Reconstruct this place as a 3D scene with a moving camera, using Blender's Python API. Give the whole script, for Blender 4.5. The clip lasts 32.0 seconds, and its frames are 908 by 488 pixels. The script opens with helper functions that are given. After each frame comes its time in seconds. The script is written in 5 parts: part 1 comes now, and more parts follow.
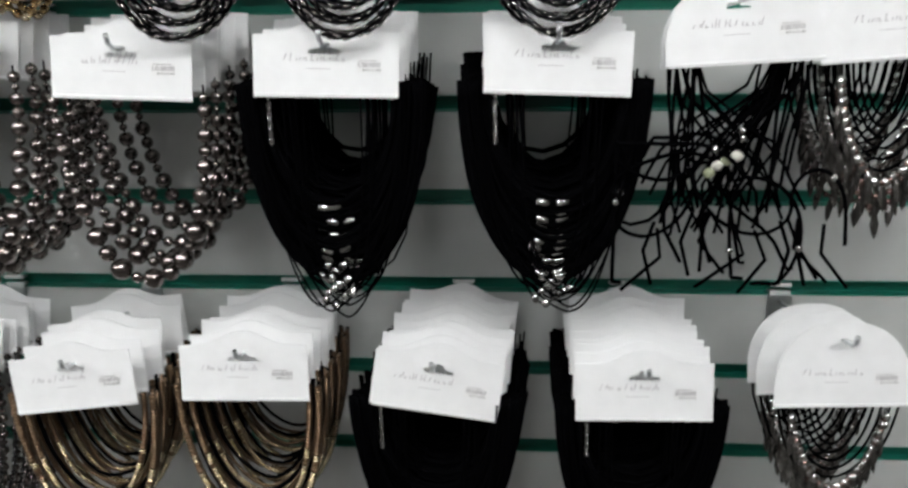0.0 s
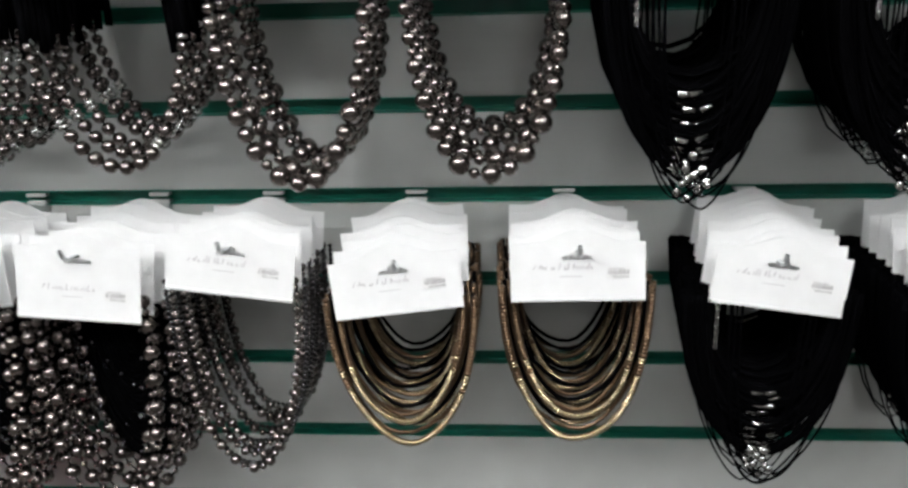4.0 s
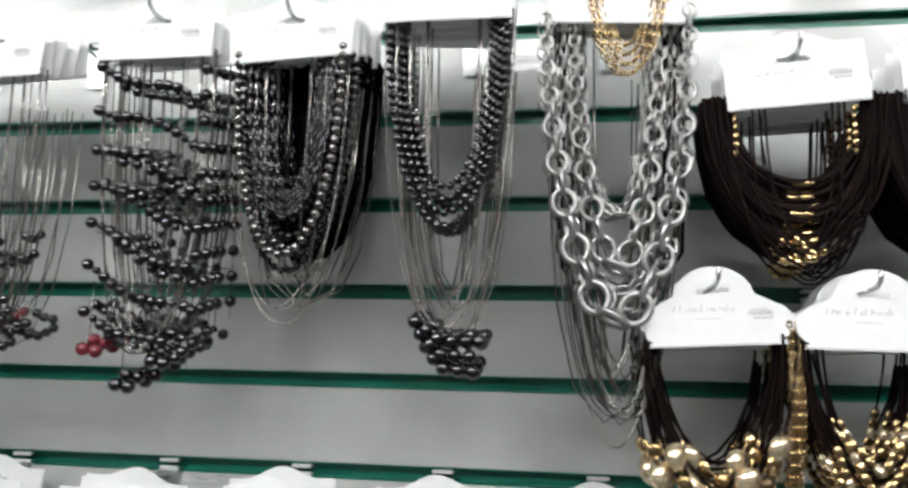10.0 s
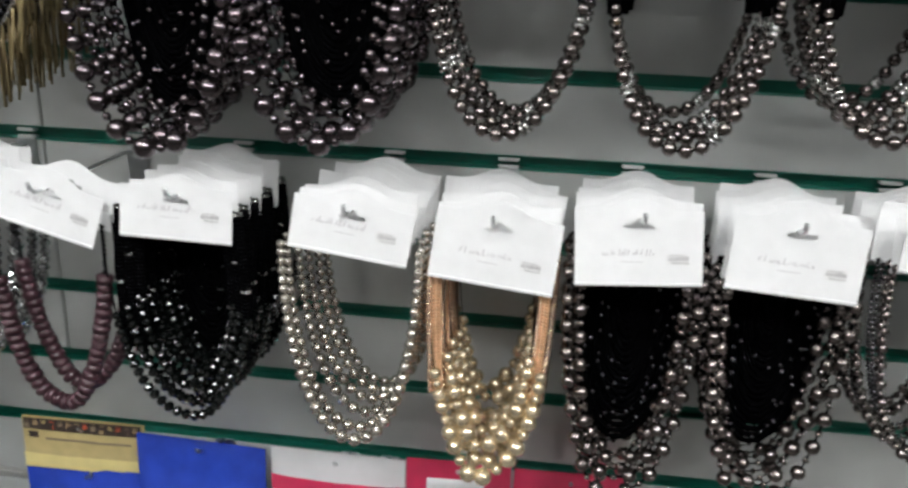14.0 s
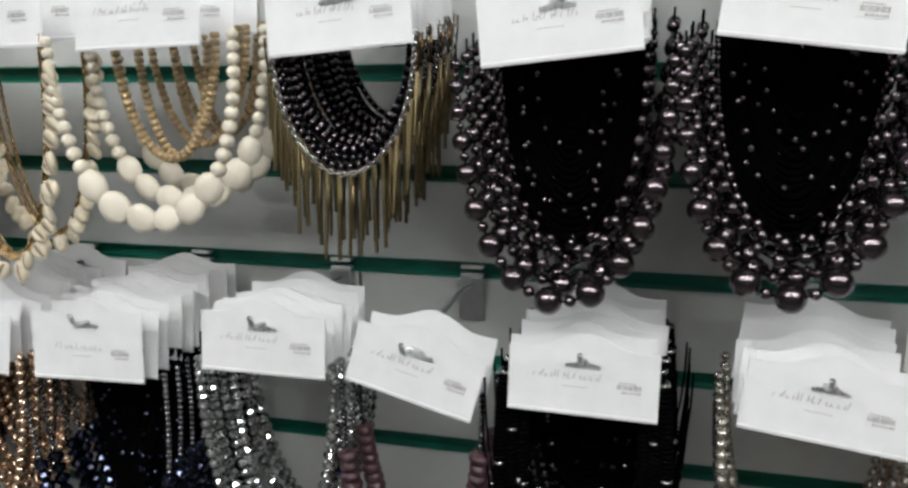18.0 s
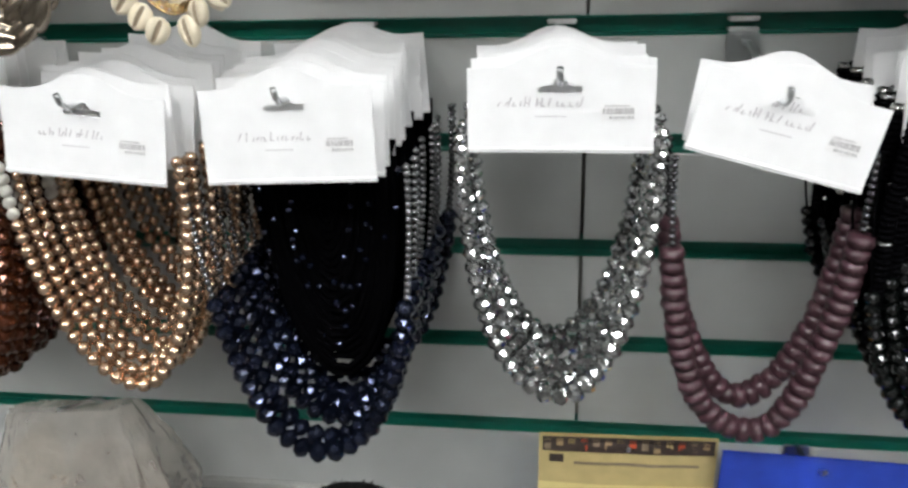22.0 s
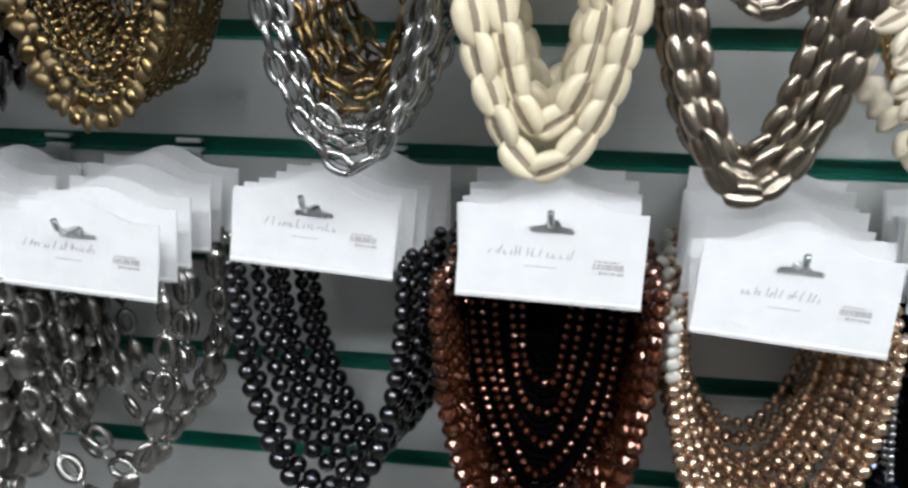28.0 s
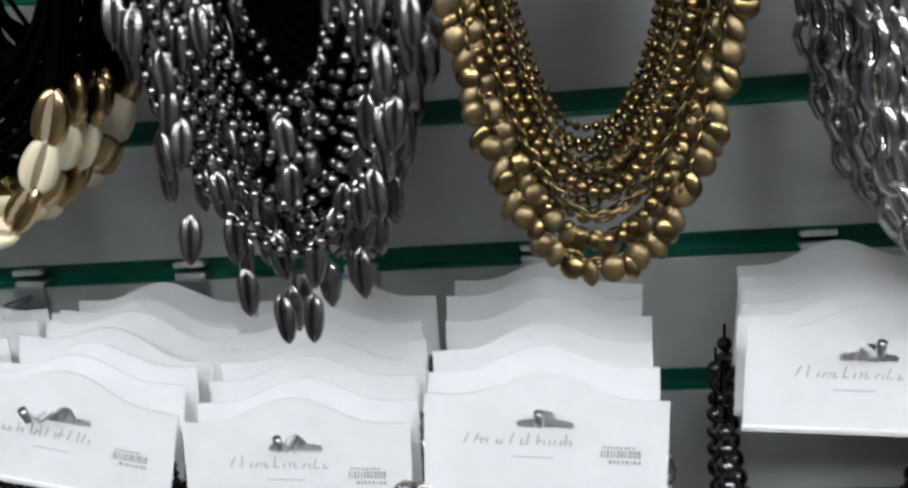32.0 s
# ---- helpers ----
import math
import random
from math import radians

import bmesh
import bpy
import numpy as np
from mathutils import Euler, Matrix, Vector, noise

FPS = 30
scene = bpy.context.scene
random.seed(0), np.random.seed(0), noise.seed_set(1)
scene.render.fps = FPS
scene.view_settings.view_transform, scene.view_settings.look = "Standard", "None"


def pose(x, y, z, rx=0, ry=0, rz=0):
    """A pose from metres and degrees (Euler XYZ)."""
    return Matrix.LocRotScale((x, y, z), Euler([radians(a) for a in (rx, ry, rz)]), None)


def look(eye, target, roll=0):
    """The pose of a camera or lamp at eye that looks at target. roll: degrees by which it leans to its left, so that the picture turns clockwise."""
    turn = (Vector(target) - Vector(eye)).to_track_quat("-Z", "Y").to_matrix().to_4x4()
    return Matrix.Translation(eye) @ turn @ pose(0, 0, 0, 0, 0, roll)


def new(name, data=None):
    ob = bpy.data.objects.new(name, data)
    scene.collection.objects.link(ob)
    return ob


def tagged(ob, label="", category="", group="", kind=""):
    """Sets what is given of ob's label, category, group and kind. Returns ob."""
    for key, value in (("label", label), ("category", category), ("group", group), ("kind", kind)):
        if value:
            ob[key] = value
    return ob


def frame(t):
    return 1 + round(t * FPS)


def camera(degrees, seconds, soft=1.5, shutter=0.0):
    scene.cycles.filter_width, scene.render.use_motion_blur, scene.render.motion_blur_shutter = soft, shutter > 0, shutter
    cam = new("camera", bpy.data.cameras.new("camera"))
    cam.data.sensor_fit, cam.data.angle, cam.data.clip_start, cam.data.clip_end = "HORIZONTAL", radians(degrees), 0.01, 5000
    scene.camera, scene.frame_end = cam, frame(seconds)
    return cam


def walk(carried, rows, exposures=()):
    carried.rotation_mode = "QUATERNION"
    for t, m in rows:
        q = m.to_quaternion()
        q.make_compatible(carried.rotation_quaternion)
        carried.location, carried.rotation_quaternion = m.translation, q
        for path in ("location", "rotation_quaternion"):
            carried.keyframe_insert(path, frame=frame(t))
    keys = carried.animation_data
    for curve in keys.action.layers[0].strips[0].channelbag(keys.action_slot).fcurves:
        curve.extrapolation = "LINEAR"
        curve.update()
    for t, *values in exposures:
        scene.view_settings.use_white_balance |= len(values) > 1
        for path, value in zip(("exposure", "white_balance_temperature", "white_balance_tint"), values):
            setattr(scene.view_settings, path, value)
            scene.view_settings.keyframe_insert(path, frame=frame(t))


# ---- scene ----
cam = camera(57.8, 32.0, soft=2.7, shutter=0.3)
PATH = [
    (0, (0.102, -0.86, 1.511), (-0.036, 1.047, 0.926), -0.8),
    (0.5, (0.113, -0.858, 1.505), (-0.104, 1.031, 0.887), -2.4),
    (1, (0.103, -0.874, 1.515), (-0.139, 1.027, 0.941), -2.7),
    (1.5, (0.049, -0.896, 1.522), (-0.207, 1.006, 0.961), -2.8),
    (2, (-0.005, -0.909, 1.523), (-0.223, 0.993, 0.946), -1.8),
    (2.5, (-0.043, -0.914, 1.501), (-0.264, 0.957, 0.83), -1.7),
    (4.5, (-0.247, -0.873, 1.439), (-0.38, 1.027, 0.83), -1.7),
    (5, (-0.282, -0.879, 1.456), (-0.471, 1.036, 0.91), -1.8),
    (5.5, (-0.307, -0.886, 1.464), (-0.51, 1.023, 0.903), -2.1),
    (6, (-0.334, -0.911, 1.461), (-0.559, 0.985, 0.865), -3.2),
    (6.5, (-0.341, -0.891, 1.467), (-0.637, 1.011, 0.922), -2.9),
    (7, (-0.382, -0.868, 1.479), (-0.777, 1.034, 1.003), -3.6),
    (7.5, (-0.431, -0.853, 1.511), (-0.811, 1.088, 1.21), -2.5),
    (8, (-0.441, -0.836, 1.55), (-0.904, 1.105, 1.415), -2.2),
    (8.5, (-0.444, -0.831, 1.586), (-0.86, 1.125, 1.601), -0.0),
    (9, (-0.454, -0.84, 1.61), (-0.88, 1.114, 1.648), -0.0),
    (9.5, (-0.502, -0.866, 1.626), (-0.799, 1.106, 1.777), 0.3),
    (10, (-0.567, -0.908, 1.642), (-0.885, 1.051, 1.885), 1.1),
    (10.5, (-0.629, -0.932, 1.642), (-0.963, 1.032, 1.819), 1.4),
    (11, (-0.689, -0.948, 1.625), (-0.998, 1.027, 1.671), 0.7),
    (11.5, (-0.72, -0.933, 1.582), (-0.979, 1.049, 1.522), 1.0),
    (12, (-0.736, -0.918, 1.549), (-0.945, 1.063, 1.369), 1.7),
    (12.5, (-0.758, -0.918, 1.518), (-0.993, 1.046, 1.218), -0.2),
    (13, (-0.793, -0.939, 1.495), (-0.969, 1.0, 1.04), -0.3),
    (13.5, (-0.843, -0.941, 1.45), (-0.935, 0.96, 0.836), 2.6),
    (14, (-0.834, -0.933, 1.405), (-1.065, 0.953, 0.781), 2.1),
    (14.5, (-0.843, -0.914, 1.402), (-1.273, 0.96, 0.853), 0.2),
    (15, (-0.899, -0.88, 1.399), (-1.423, 0.957, 0.807), 0.3),
    (15.5, (-0.939, -0.831, 1.399), (-1.49, 1.003, 0.819), -0.2),
    (17.5, (-1.08, -0.766, 1.445), (-1.702, 1.074, 0.969), -0.6),
    (18, (-1.145, -0.793, 1.43), (-1.653, 1.081, 0.951), -0.9),
    (18.5, (-1.254, -0.801, 1.433), (-1.597, 1.06, 0.786), -1.8),
    (19, (-1.322, -0.819, 1.404), (-1.532, 1.039, 0.694), -0.7),
    (19.5, (-1.346, -0.808, 1.373), (-1.443, 1.026, 0.581), 0.5),
    (20, (-1.337, -0.795, 1.35), (-1.301, 1.037, 0.548), 0.2),
    (20.5, (-1.374, -0.777, 1.337), (-1.463, 1.025, 0.473), -0.6),
    (21, (-1.401, -0.791, 1.302), (-1.668, 1.011, 0.477), -2.0),
    (21.5, (-1.439, -0.747, 1.304), (-1.717, 1.063, 0.5), -2.6),
    (22, (-1.477, -0.701, 1.308), (-1.752, 1.114, 0.514), -2.2),
    (22.5, (-1.517, -0.669, 1.308), (-1.815, 1.121, 0.468), -2.1),
    (23, (-1.569, -0.643, 1.308), (-1.976, 1.132, 0.481), -1.5),
    (23.5, (-1.602, -0.628, 1.314), (-2.158, 1.143, 0.569), -2.6),
    (24, (-1.64, -0.633, 1.32), (-2.192, 1.143, 0.586), -4.1),
    (24.5, (-1.696, -0.641, 1.318), (-2.232, 1.15, 0.608), -4.6),
    (25, (-1.766, -0.648, 1.33), (-2.151, 1.177, 0.607), -2.3),
    (25.5, (-1.821, -0.638, 1.358), (-2.18, 1.176, 0.597), -3.6),
    (27.5, (-1.943, -0.696, 1.369), (-2.167, 1.202, 0.779), 0.6),
    (28, (-1.958, -0.681, 1.346), (-2.216, 1.202, 0.722), 0.6),
    (28.5, (-1.978, -0.676, 1.34), (-2.29, 1.194, 0.704), -0.3),
    (29, (-1.985, -0.657, 1.332), (-2.344, 1.183, 0.633), -0.3),
    (29.5, (-2.017, -0.623, 1.316), (-2.439, 1.174, 0.546), -1.9),
    (30, (-2.089, -0.581, 1.303), (-2.55, 1.191, 0.497), -2.4),
    (30.5, (-2.142, -0.547, 1.323), (-2.62, 1.263, 0.619), -2.3),
    (31, (-2.176, -0.546, 1.349), (-2.63, 1.285, 0.684), -2.0),
    (31.5, (-2.231, -0.54, 1.37), (-2.616, 1.317, 0.734), -3.9),
    (32, (-2.278, -0.54, 1.376), (-2.519, 1.357, 0.79), -5.1),
]
walk(cam, [(t, look(eye, target, roll)) for t, eye, target, roll in PATH], [(0, -0.58, 6500, 10), (2.5, -0.49, 6500, 10), (5, -0.24, 6500, 10), (6, -0.54, 6500, 10), (7, -0.64, 6500, 10), (8, -0.70, 6500, 10), (10, -0.64, 6500, 10), (12, -0.51, 6500, 10), (13, -0.82, 6500, 10), (14, -0.42, 6500, 10), (15, -0.23, 6500, 10), (16.5, -0.30, 6500, 10), (18, -0.76, 6500, 10), (19, -0.32, 6500, 10), (20, -0.25, 6500, 10), (22, -0.29, 6500, 10), (25, -0.33, 6500, 10), (28, -0.32, 6150, 10), (30, -0.21, 6150, 10), (31, -0.38, 6150, 10), (32, -0.45, 6150, 10)])


# ---- light ----
world = bpy.data.worlds.new("world")
scene.world = world
world.use_nodes = True
world.node_tree.nodes["Background"].inputs[0].default_value = (0.85, 0.93, 1.0, 1)
world.node_tree.nodes["Background"].inputs[1].default_value = 0.05
TUBE_POWER = 68.0
TUBES = [(x, y) for y in (-1.65, -2.60) for x in (1.1, -0.35, -1.8, -3.25)]


# ---- the plan ----
G0 = 1.20            # height of the groove that carries the middle row of hooks
PITCH = 0.10         # slat pitch
GROOVE = 0.017       # opening of a groove
SEAM = -1.465        # joint between two wall panels
X0, X1 = -5.2, 3.0
FRONT = -0.19        # how far the first cards stand out from the wall
CEIL = 3.10
BACK = -3.4
rnd = random.Random(7)


# ---- materials ----
def mat(name, col, rough=0.5, metal=0.0, vary=0.0, scale=40.0, bump=0.0, spread=0.0, coat=0.0, stain=0.0, trans=0.0, spec=0.5, grain=0.0):
    m = bpy.data.materials.new(name)
    m.use_nodes = True
    n, lk = m.node_tree.nodes, m.node_tree.links
    b = n["Principled BSDF"]
    b.inputs["Roughness"].default_value, b.inputs["Metallic"].default_value = rough, metal
    b.inputs["Coat Weight"].default_value = coat
    b.inputs["Coat Roughness"].default_value = 0.08
    b.inputs["Transmission Weight"].default_value = trans
    b.inputs["Specular IOR Level"].default_value = spec
    tc = n.new("ShaderNodeTexCoord")
    fine = n.new("ShaderNodeTexNoise")
    fine.inputs["Scale"].default_value, fine.inputs["Detail"].default_value = scale, 4
    lk.new(tc.outputs["Object"], fine.inputs["Vector"])
    ramp = n.new("ShaderNodeMapRange")
    ramp.inputs["From Min"].default_value, ramp.inputs["From Max"].default_value = 0.3, 0.7
    ramp.inputs["To Min"].default_value, ramp.inputs["To Max"].default_value = 1 - vary, 1 + vary
    lk.new(fine.outputs["Fac"], ramp.inputs["Value"])
    last = ramp.outputs["Result"]
    if stain:
        big = n.new("ShaderNodeTexNoise")
        big.inputs["Scale"].default_value, big.inputs["Detail"].default_value = 5.5, 3
        lk.new(tc.outputs["Object"], big.inputs["Vector"])
        br = n.new("ShaderNodeMapRange")
        br.inputs["From Min"].default_value, br.inputs["From Max"].default_value = 0.35, 0.65
        br.inputs["To Min"].default_value, br.inputs["To Max"].default_value = 1 - stain, 1.0
        lk.new(big.outputs["Fac"], br.inputs["Value"])
        mul = n.new("ShaderNodeMath")
        mul.operation = "MULTIPLY"
        lk.new(last, mul.inputs[0])
        lk.new(br.outputs["Result"], mul.inputs[1])
        last = mul.outputs[0]
    if spread:
        geo, info, add, sp = n.new("ShaderNodeNewGeometry"), n.new("ShaderNodeObjectInfo"), n.new("ShaderNodeMath"), n.new("ShaderNodeMapRange")
        add.operation = "ADD"
        lk.new(geo.outputs["Random Per Island"], add.inputs[0])
        lk.new(info.outputs["Random"], add.inputs[1])
        sp.inputs["From Max"].default_value = 2.0
        sp.inputs["To Min"].default_value, sp.inputs["To Max"].default_value = 1 - spread, 1 + spread
        lk.new(add.outputs[0], sp.inputs["Value"])
        mul = n.new("ShaderNodeMath")
        mul.operation = "MULTIPLY"
        lk.new(last, mul.inputs[0])
        lk.new(sp.outputs["Result"], mul.inputs[1])
        last = mul.outputs[0]
    mix = n.new("ShaderNodeVectorMath")
    mix.operation = "SCALE"
    mix.inputs[0].default_value = col
    lk.new(last, mix.inputs["Scale"])
    lk.new(mix.outputs["Vector"], b.inputs["Base Color"])
    if bump:
        bp = n.new("ShaderNodeBump")
        bp.inputs["Strength"].default_value, bp.inputs["Distance"].default_value = bump, 0.002
        if grain:
            mp, long = n.new("ShaderNodeMapping"), n.new("ShaderNodeTexNoise")
            mp.inputs["Scale"].default_value = (grain * 0.04, 1.0, grain)
            long.inputs["Scale"].default_value, long.inputs["Detail"].default_value = 1.0, 3
            lk.new(tc.outputs["Object"], mp.inputs["Vector"])
            lk.new(mp.outputs["Vector"], long.inputs["Vector"])
            lk.new(long.outputs["Fac"], bp.inputs["Height"])
            worn, wr = n.new("ShaderNodeTexNoise"), n.new("ShaderNodeMapRange")
            worn.inputs["Scale"].default_value, worn.inputs["Detail"].default_value = 9.0, 3
            wr.inputs["From Min"].default_value, wr.inputs["From Max"].default_value = 0.35, 0.65
            wr.inputs["To Min"].default_value, wr.inputs["To Max"].default_value = rough * 0.5, rough * 2.4
            lk.new(tc.outputs["Object"], worn.inputs["Vector"])
            lk.new(worn.outputs["Fac"], wr.inputs["Value"])
            lk.new(wr.outputs["Result"], b.inputs["Roughness"])
        else:
            lk.new(fine.outputs["Fac"], bp.inputs["Height"])
        lk.new(bp.outputs["Normal"], b.inputs["Normal"])
    return m


M = dict(
    slat=mat("slat_laminate", (0.58, 0.595, 0.583), 0.10, 0, 0.035, 11, 0.15, stain=0.12, spec=0.75, grain=140),
    board=mat("slat_core", (0.22, 0.21, 0.19), 0.8, 0, 0.15, 90),
    green=mat("green_groove_insert", (0.005, 0.140, 0.095), 0.28, 0, 0.15, 30),
    alu=mat("aluminium_insert", (0.66, 0.66, 0.64), 0.38, 0.6, 0.1, 40),
    steel=mat("chrome_steel", (0.68, 0.70, 0.71), 0.28, 1, 0.05, 80),
    card=mat("white_card", (0.88, 0.883, 0.89), 0.5, 0, 0.025, 60, 0.06, spread=0.04, stain=0.05),
    clip=mat("pale_plastic", (0.74, 0.76, 0.75), 0.25, 0, 0.05, 60, spec=0.6),
    ink=mat("grey_ink", (0.42, 0.41, 0.42), 0.6, 0, 0.3, 400),
    faint=mat("pale_ink", (0.60, 0.58, 0.60), 0.6, 0, 0.2, 400),
    sticker=mat("sticker_paper", (0.86, 0.86, 0.86), 0.5, 0, 0.04, 200),
    hematite=mat("hematite_pearl", (0.175, 0.150, 0.140), 0.16, 0.94, 0.12, 150, spread=0.2, coat=0.3),
    plum=mat("plum_pearl", (0.105, 0.086, 0.092), 0.16, 0.94, 0.15, 150, spread=0.2, coat=0.3),
    gunmetal=mat("gunmetal_pearl", (0.068, 0.066, 0.071), 0.16, 0.94, 0.12, 150, spread=0.2, coat=0.3),
    greybead=mat("grey_bead", (0.20, 0.20, 0.205), 0.2, 0.9, 0.12, 150, spread=0.2),
    jet=mat("jet_pearl", (0.026, 0.026, 0.03), 0.16, 0.75, 0.15, 150, spread=0.3),
    silver=mat("silver_metal", (0.50, 0.495, 0.48), 0.22, 1, 0.12, 200, spread=0.15),
    tarnish=mat("tarnished_silver", (0.215, 0.205, 0.195), 0.22, 0.95, 0.2, 250, 0.1, spread=0.25),
    palesilver=mat("pale_silver", (0.38, 0.365, 0.34), 0.22, 0.95, 0.2, 250, 0.1, spread=0.25),
    steelpearl=mat("silver_pearl", (0.58, 0.54, 0.48), 0.20, 0.9, 0.1, 150, spread=0.2),
    matsilver=mat("brushed_silver", (0.46, 0.46, 0.455), 0.36, 0.95, 0.15, 250, 0.1, spread=0.15),
    warmsilver=mat("warm_silver", (0.30, 0.255, 0.205), 0.22, 0.95, 0.2, 250, 0.1, spread=0.25),
    gold=mat("gold_metal", (0.52, 0.37, 0.19), 0.22, 1, 0.15, 200, spread=0.25),
    oldgold=mat("antique_gold", (0.200, 0.138, 0.060), 0.25, 0.95, 0.25, 250, 0.1, spread=0.3),
    dullgold=mat("dull_gold", (0.155, 0.112, 0.056), 0.40, 0.85, 0.25, 250, 0.1, spread=0.3),
    goldpearl=mat("champagne_pearl", (0.62, 0.445, 0.315), 0.18, 0.92, 0.1, 150, spread=0.2),
    palegold=mat("pale_gold_pearl", (0.72, 0.60, 0.42), 0.22, 0.75, 0.1, 150, spread=0.2),
    brass=mat("dull_brass", (0.27, 0.215, 0.115), 0.34, 0.95, 0.2, 200, spread=0.25),
    rosy=mat("rose_bronze", (0.20, 0.135, 0.12), 0.25, 0.85, 0.2, 200, spread=0.35),
    bronze=mat("dark_bronze", (0.125, 0.080, 0.048), 0.30, 0.8, 0.2, 200, spread=0.3),
    peach=mat("peach_bead", (0.62, 0.36, 0.20), 0.35, 0.1, 0.15, 200, spread=0.25),
    # also colours the added cords that stand for shade inside full hooks
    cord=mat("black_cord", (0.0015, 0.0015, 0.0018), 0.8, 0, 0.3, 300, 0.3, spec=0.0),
    ribbon=mat("black_ribbon", (0.0022, 0.0022, 0.0026), 0.8, 0, 0.3, 200, 0.2, spec=0.0),
    brown=mat("brown_cord", (0.006, 0.0024, 0.002), 0.6, 0, 0.3, 300, 0.3, spec=0.10),
    navy=mat("navy_crystal", (0.014, 0.019, 0.040), 0.06, 0.8, 0.2, 80, spread=0.75, coat=0.3),
    blackcrystal=mat("black_crystal", (0.005, 0.0062, 0.006), 0.07, 0.2, 0.2, 80, spread=0.6, coat=0.35),
    silvercrystal=mat("silver_crystal", (0.58, 0.59, 0.59), 0.05, 0.95, 0.2, 80, spread=0.55),
    amber=mat("amber_crystal", (0.080, 0.023, 0.009), 0.09, 0.6, 0.3, 80, spread=0.6, coat=0.5),
    purple=mat("purple_bead", (0.050, 0.021, 0.028), 0.30, 0, 0.25, 180, 0.2, spread=0.3),
    cream=mat("cream_shell", (0.75, 0.66, 0.47), 0.35, 0, 0.12, 150, 0.1, spread=0.12),
    seashell=mat("pale_cowrie", (0.66, 0.59, 0.45), 0.3, 0, 0.2, 150, 0.1, spread=0.25),
    snake=mat("pale_snake_gold", (0.50, 0.41, 0.265), 0.24, 0.95, 0.15, 200, spread=0.25),
    white=mat("white_bead", (0.80, 0.74, 0.62), 0.33, 0, 0.06, 120, 0.05, spread=0.08),
    tan=mat("tan_bead", (0.42, 0.30, 0.16), 0.4, 0, 0.2, 150, spread=0.2),
    slit=mat("shell_slit", (0.26, 0.20, 0.135), 0.6, 0, 0.2, 200),
    red=mat("red_enamel", (0.16, 0.02, 0.03), 0.2, 0.1, 0.1, 80),
    lime=mat("lime_glass", (0.52, 0.55, 0.38), 0.12, 0.1, 0.2, 80, trans=0.4),
    frost=mat("frosted_bead", (0.72, 0.70, 0.64), 0.3, 0, 0.1, 120, trans=0.25),
    yellow=mat("yellow_card", (0.60, 0.48, 0.22), 0.35, 0, 0.08, 60, coat=0.4),
    lemon=mat("lemon_card", (0.80, 0.68, 0.30), 0.35, 0, 0.05, 60, coat=0.4),
    blue=mat("blue_pack", (0.020, 0.055, 0.42), 0.25, 0, 0.15, 30, 0.1, coat=0.5),
    deepblue=mat("dark_blue_slot", (0.010, 0.018, 0.16), 0.3, 0, 0.1, 60),
    orange=mat("orange_print", (0.62, 0.10, 0.04), 0.35, 0, 0.05, 60),
    stripe=mat("orange_stripe", (0.62, 0.27, 0.04), 0.35, 0, 0.06, 60, coat=0.3),
    cyan=mat("cyan_pack", (0.06, 0.36, 0.60), 0.3, 0, 0.06, 40, coat=0.3),
    leafgreen=mat("green_print", (0.02, 0.16, 0.06), 0.35, 0, 0.1, 60),
    pink=mat("pink_print", (0.60, 0.035, 0.10), 0.3, 0, 0.08, 40, coat=0.3),
    packwhite=mat("white_print", (0.78, 0.78, 0.80), 0.3, 0, 0.03, 40, coat=0.3),
    packdark=mat("dark_print", (0.05, 0.035, 0.03), 0.4, 0, 0.3, 90),
    wool=mat("black_wool", (0.007, 0.007, 0.007), 0.95, 0, 0.4, 500, 0.8, spec=0.1),
    film=mat("clear_film", (0.46, 0.43, 0.385), 0.09, 0, 0.12, 40, 0.8, coat=0.6),
    taupe=mat("taupe_cloth", (0.16, 0.12, 0.095), 0.7, 0, 0.3, 60, 0.4),
    beige=mat("beige_cloth", (0.50, 0.43, 0.34), 0.7, 0, 0.2, 60, 0.4),
    # floor, paint and ceiling: dark greys that hold down light bounced off the room
    floor=mat("floor_tile", (0.13, 0.125, 0.12), 0.25, 0, 0.06, 8, stain=0.15),
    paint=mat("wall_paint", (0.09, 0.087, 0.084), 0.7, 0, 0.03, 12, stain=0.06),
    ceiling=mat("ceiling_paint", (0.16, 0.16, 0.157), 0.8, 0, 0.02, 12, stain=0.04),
    housing=mat("lamp_housing", (0.75, 0.75, 0.75), 0.4, 0, 0.02, 20),
)
M["film"].node_tree.nodes["Principled BSDF"].inputs["Alpha"].default_value = 0.5
lit = bpy.data.materials.new("lit_tube")
lit.use_nodes = True
nb = lit.node_tree.nodes["Principled BSDF"]
nb.inputs["Emission Color"].default_value = (0.97, 0.985, 0.975, 1)
nb.inputs["Emission Strength"].default_value = TUBE_POWER
M["lit"] = lit


